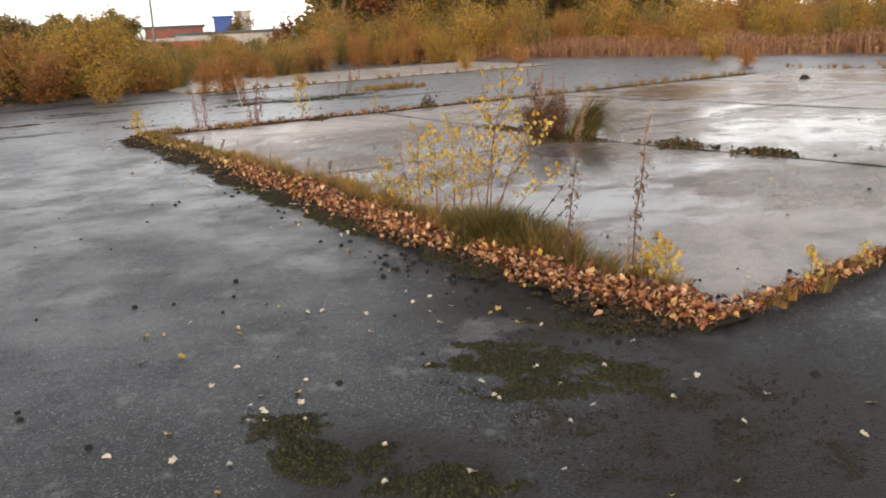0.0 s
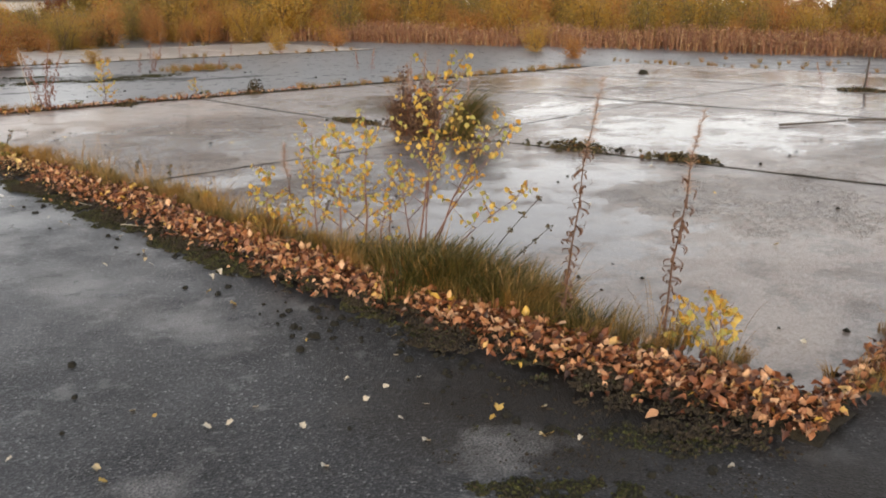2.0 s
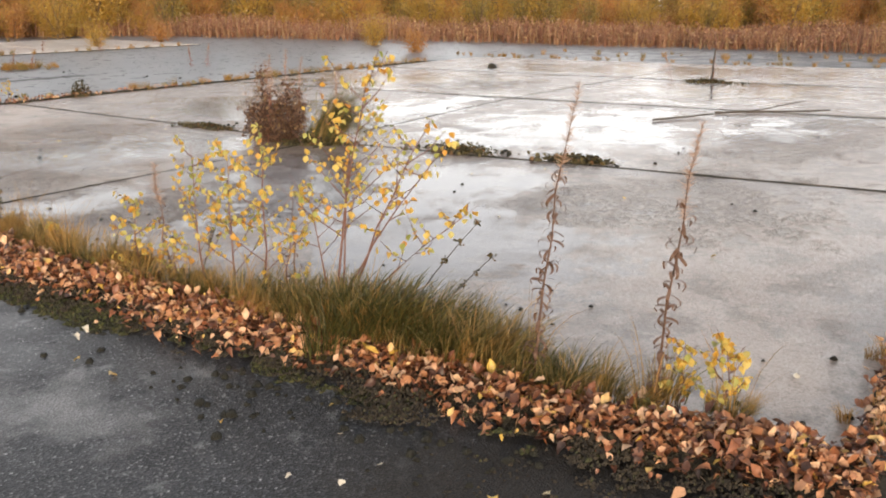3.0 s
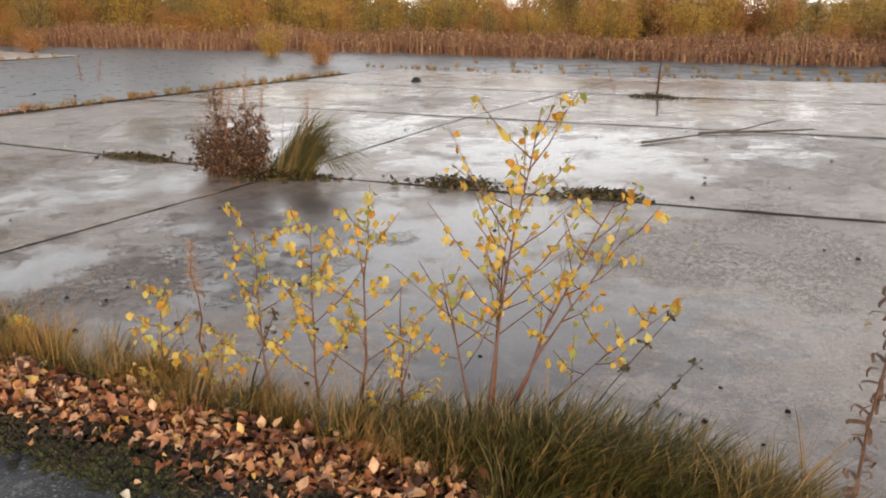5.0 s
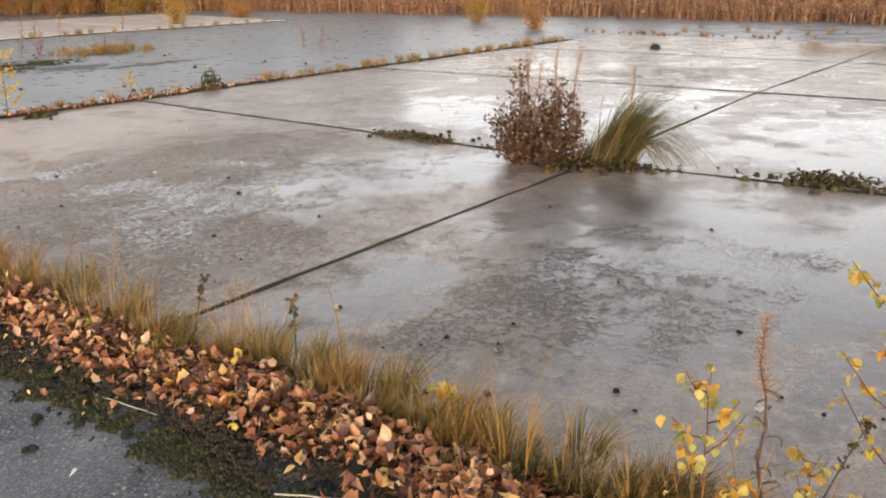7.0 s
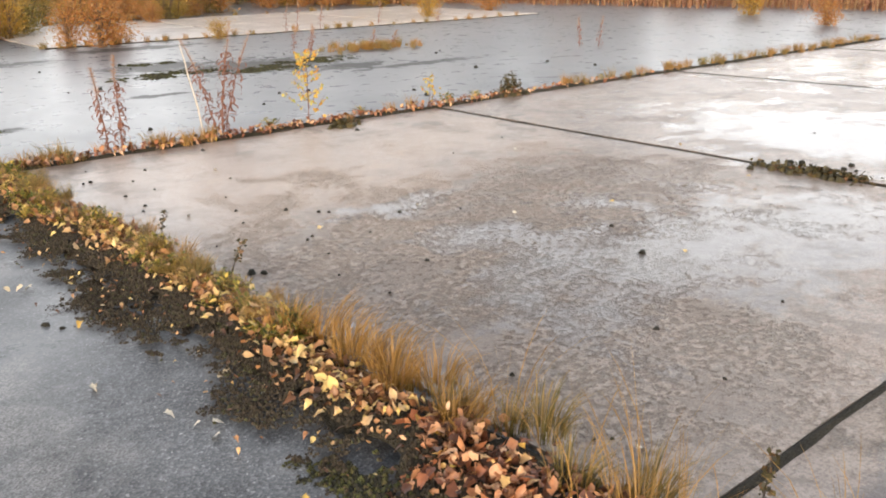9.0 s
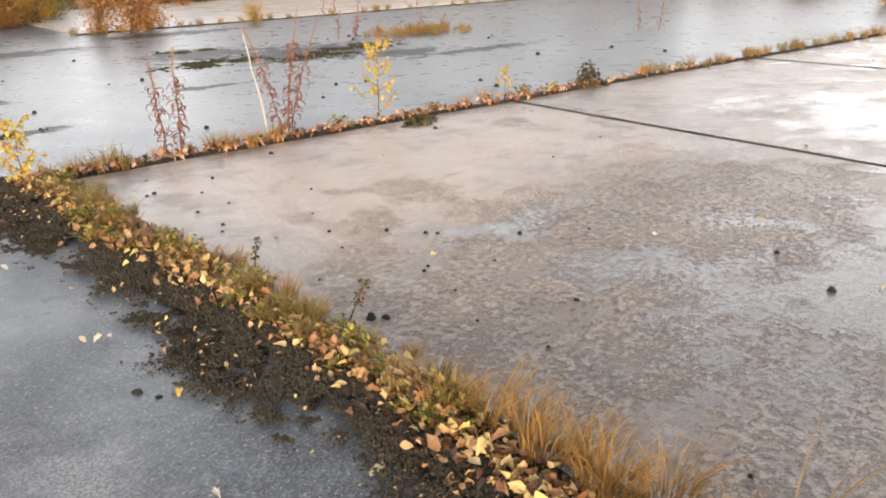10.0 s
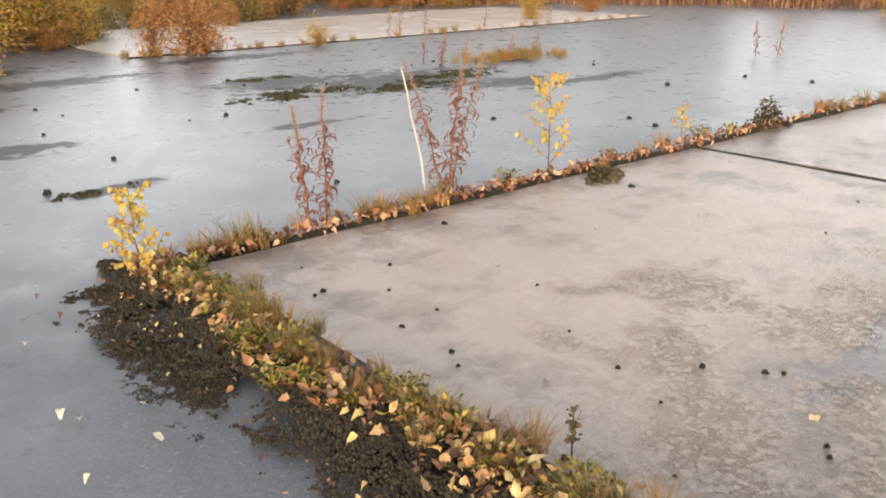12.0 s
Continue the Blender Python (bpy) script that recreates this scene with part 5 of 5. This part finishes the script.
def arching(seed, blades, high, bend, droop, spread):
    """Long blades leaning one way from a narrow foot and bowing over at their tips."""
    rnd = random.Random(seed)
    verts, faces = [], []
    for _ in range(blades):
        a, q = rnd.uniform(0, 6.28), spread * math.sqrt(rnd.random())
        foot = Vector((q * math.cos(a), q * math.sin(a), 0))
        h = high * rnd.uniform(0.6, 1.1)
        way = Vector((0.55, -0.83, 0)) * bend * rnd.uniform(0.55, 1.3) + Vector((rnd.gauss(0, 0.09), rnd.gauss(0, 0.09), 0))
        sag = droop * rnd.uniform(0.8, 1.25)
        side = (Matrix.Rotation(rnd.uniform(0, 3.14), 3, "Z") @ Vector((1, 0, 0))) * 0.0034 * rnd.uniform(0.6, 1.3)
        k = len(verts)
        for t in (0.0, 0.2, 0.4, 0.6, 0.8, 0.92):
            p = foot + way * h * (0.55 * t + 0.45 * t * t) + Vector((0, 0, h * (t - sag * t ** 2.4)))
            verts += [p - side * (1 - 0.6 * t), p + side * (1 - 0.6 * t)]
        verts.append(foot + way * h + Vector((0, 0, h * (1 - sag))))
        faces += [(k + 2 * j, k + 2 * j + 1, k + 2 * j + 3, k + 2 * j + 2) for j in range(5)] + [(k + 10, k + 11, k + 12)]
    return mesh_of("blade", verts, faces, ARCH)


for k, (dx, dy, blades, high, bend, droop) in enumerate(((0.0, 0.02, 300, 1.08, 0.42, 0.50), (0.03, -0.03, 300, 1.0, 0.52, 0.62), (-0.03, 0.08, 200, 0.66, 0.34, 0.45), (0.04, -0.06, 200, 0.85, 0.62, 0.84), (-0.04, 0.18, 90, 0.34, 0.2, 0.35))):
    child("blade", arching(520 + k, blades, high, bend, droop, 0.09), arch, pose(dx, dy, 0))
flat_weeds("low yellowing weeds and litter at the grass foot", 7.42, 8.85, 0.75, 0.2, 118, 209, 0.09)


def stick(label, a, b, r, mat, seed):
    rnd = random.Random(seed)
    a, b = Vector(a), Vector(b)
    path = [a.lerp(b, k / 6) + Vector((rnd.gauss(0, r * 0.6), rnd.gauss(0, r * 0.6), rnd.gauss(0, r * 0.2))) for k in range(7)]
    tagged(new("stick", mesh_of("stick", *tube(path, [r * (1.1 - k / 14) for k in range(7)], 6), mat, True)), label, "stick")


stick("bleached upright stick standing in the slab edge", (5.2, 14.9, -0.02), (5.08, 14.98, 0.78), 0.008, PALE_WOOD, 601)
stick("dark wet branch lying on the concrete", (10.4, 6.43, gz(10.4, 6.43) + 0.02), (11.1, 5.95, gz(11.1, 5.95) + 0.03), 0.013, DARK_WOOD, 602)
stick("dark wet branch lying on the concrete", (11.3, 6.0, gz(11.3, 6.0) + 0.02), (12.0, 4.85, gz(12, 4.85) + 0.03), 0.014, DARK_WOOD, 603)
stick("thin dark twig on the concrete", (11.6, 5.7, gz(11.6, 5.7) + 0.012), (12.3, 5.2, gz(12.3, 5.2) + 0.10), 0.010, DARK_WOOD, 604)
stick("thin dead stem standing in the far joint", (15.6, 7.42, gz(15.6, 7.42) - 0.01), (15.6, 7.40, gz(15.6, 7.4) + 0.55), 0.018, DARK_WOOD, 605)
for a, b in (((3.09, 8.72), (3.11, 8.41)), ((3.11, 9.33), (3.17, 9.16)), ((3.02, 7.75), (3.14, 7.5))):
    stick("thin pale dead stem lying on the moss", (*a, gz(*a) + 0.004), (*b, gz(*b) + 0.012), 0.0028, PALE_WOOD, 606)
SCRAP = plain("white_plastic", (0.74, 0.74, 0.73), (0.82, 0.82, 0.81), 12, 0.45, 0.2, 0.004)
scrap = mesh_of("scrap", [Vector((0.135 * (u - 0.5), 0.034 * (v - 0.5) * (1.1 - 0.35 * u), 0.006 + 0.010 * math.sin(u * 3.1) + w * 0.003)) for w in (0, 1) for u in (0, 0.3, 0.6, 1.0) for v in (0, 1)], [(0, 2, 3, 1), (2, 4, 5, 3), (4, 6, 7, 5), (9, 11, 10, 8), (11, 13, 12, 10), (13, 15, 14, 12), (0, 8, 10, 2), (2, 10, 12, 4), (4, 12, 14, 6), (1, 3, 11, 9), (3, 5, 13, 11), (5, 7, 15, 13), (0, 1, 9, 8), (6, 14, 15, 7)], SCRAP)
tagged(new("litter_scrap", scrap), "narrow white scrap of plastic on the asphalt", "scrap").matrix_basis = pose(2.785, 9.39, gz(2.785, 9.39) - 0.02, 0, 0, -85)
v, f = moss_dome(random.Random(9), 0, 0, 0, 0.11, 0.10)
tagged(new("stone", mesh_of("stone", v, f, CLOD, True)), "dark stone lying on the far concrete", "stone").location = (16.8, 12.4, gz(16.8, 12.4))

# single shrubs standing out from the belt
for k, x, y, s in ((3, 7.75, 23.7, 0.50), (2, 8.1, 23.9, 0.45), (3, 7.3, 24.0, 0.42), (0, 9.95, 23.6, 0.22), (0, 4.6, 23.2, 0.6), (1, 1.6, 21.8, 0.75), (0, 0.6, 20.4, 0.7), (1, -0.3, 21.0, 0.8), (0, 16.5, 25.2, 0.4), (2, 19.4, 26.0, 0.45), (0, 22.3, 19.8, 0.5), (2, 20.5, 17.0, 0.4)):
    plant(SHRUBS, k, x, y, s, k * 50 + x * 30).scale = (1.5 * s, 1.5 * s, s)

# ---- buildings and poles far behind ----
RED_WALL = plain("red_cladding", (0.50, 0.11, 0.07), (0.58, 0.16, 0.10), 0.6, 0.6, 0.1)
DARK_RED = plain("dark_red_cladding", (0.20, 0.06, 0.05), (0.27, 0.09, 0.07), 0.6, 0.6, 0.1)
GREY_WALL = plain("pale_grey_cladding", (0.45, 0.44, 0.44), (0.58, 0.57, 0.56), 0.5, 0.6, 0.1)
DARK_ROOF = plain("dark_roofing", (0.07, 0.075, 0.085), (0.12, 0.12, 0.13), 0.5, 0.7, 0.1)
BLUE = plain("blue_paint", (0.03, 0.08, 0.32), (0.05, 0.12, 0.42), 0.8, 0.5, 0.1)
GLASS_DARK = plain("dark_window", (0.02, 0.025, 0.03), (0.04, 0.045, 0.05), 1.0, 0.15, 0.0)
STEEL = plain("galvanised_steel", (0.16, 0.16, 0.16), (0.25, 0.25, 0.25), 3.0, 0.5, 0.1)


def box(x0, y0, z0, x1, y1, z1, bev=0.03):
    bm = bmesh.new()
    bmesh.ops.create_cube(bm, size=1)
    bmesh.ops.scale(bm, vec=(x1 - x0, y1 - y0, z1 - z0), verts=bm.verts)
    bmesh.ops.translate(bm, vec=((x0 + x1) / 2, (y0 + y1) / 2, (z0 + z1) / 2), verts=bm.verts)
    bmesh.ops.bevel(bm, geom=bm.edges[:], offset=bev, segments=1, affect="EDGES")
    bm.verts.index_update()
    out = [v.co.copy() for v in bm.verts], [tuple(v.index for v in f.verts) for f in bm.faces]
    bm.free()
    return out


def building(label, bearing, dist, base, wide, deep, high, wall, roof, windows):
    a = radians(bearing)
    ob = thing("building", label, "building", (dist * math.sin(a), dist * math.cos(a), base))
    ob.rotation_euler[2] = -a
    child("wall", mesh_of("wall", *box(-wide / 2, 0, 0, wide / 2, deep, high), wall), ob)
    child("roof", mesh_of("roof", *box(-wide / 2 - 0.3, -0.3, high, wide / 2 + 0.3, deep + 0.3, high + 0.35), roof), ob)
    pane = mesh_of("window", *box(-0.55, -0.04, 0, 0.55, 0.02, 1.0, 0.01), GLASS_DARK)
    frame_me = mesh_of("window_frame", *box(-0.65, -0.02, -0.1, 0.65, 0.03, 1.1, 0.01), GREY_WALL)
    for k in range(windows):
        x = -wide / 2 + wide * (k + 0.5) / windows
        win = child("window", pane, ob, pose(x, -0.02, high * 0.45))
        child("window_frame", frame_me, win)
    return ob


def far_base(dist):
    return -min(4.0, max(0.0, (dist - 45) * 0.05))


building("low bright red building behind the shrubs", 15.7, 100, far_base(100) - 0.0, 5.6, 10, 3.4, RED_WALL, GREY_WALL, 4)
building("dark red flat-roofed building far behind", 15.6, 135, far_base(135), 8.0, 10, 6.2, DARK_RED, DARK_ROOF, 5)
building("long grey hall with a dark roof", 19.2, 120, far_base(120), 15.0, 14, 4.9, GREY_WALL, DARK_ROOF, 8)
building("pale grey tower block on the hall roof line", 19.7, 160, far_base(160), 2.6, 4, 8.4, GREY_WALL, GREY_WALL, 2)
building("blue plant housing beside the pale tower", 18.5, 158, far_base(158), 3.0, 4, 7.6, BLUE, BLUE, 1)
building("pale low building far behind the reeds", 78.0, 110, far_base(110), 9.0, 8, 4.8, GREY_WALL, DARK_ROOF, 5)
building("pale low building far behind the reeds", 86.8, 120, far_base(120), 16.0, 8, 5.6, GREY_WALL, GREY_WALL, 8)


def pole(label, bearing, dist, high, r, mat, arm=False):
    a = radians(bearing)
    ob = thing("lamp_post" if arm else "pole", label, "pole", (dist * math.sin(a), dist * math.cos(a), far_base(dist)))
    child("mast", mesh_of("mast", *tube([(0, 0, 0), (0, 0, high * 0.5), (0, 0, high)], [r, r * 0.85, r * 0.6], 8), mat, True), ob)
    if arm:
        child("arm", mesh_of("arm", *tube([(0, 0, high), (-0.6, 0, high + 0.25), (-1.4, 0, high + 0.3)], [r * 0.6, r * 0.5, r * 0.5], 6), mat, True), ob)
        child("lamp_head", mesh_of("lamp_head", *box(-1.9, -0.15, high + 0.22, -1.3, 0.15, high + 0.36), mat), ob)
    return ob


pole("tall grey mast behind the shrubs", 14.4, 95, 12.0, 0.14, STEEL)
pole("street lamp with a bent arm far behind", 6.5, 110, 7.6, 0.09, STEEL, True)
banner = pole("blue banner pole behind the shrubs", 24.3, 90, 5.6, 0.12, STEEL)
child("banner", mesh_of("banner", *box(-0.35, -0.05, 2.2, 0.35, 0.05, 5.4), BLUE), banner)
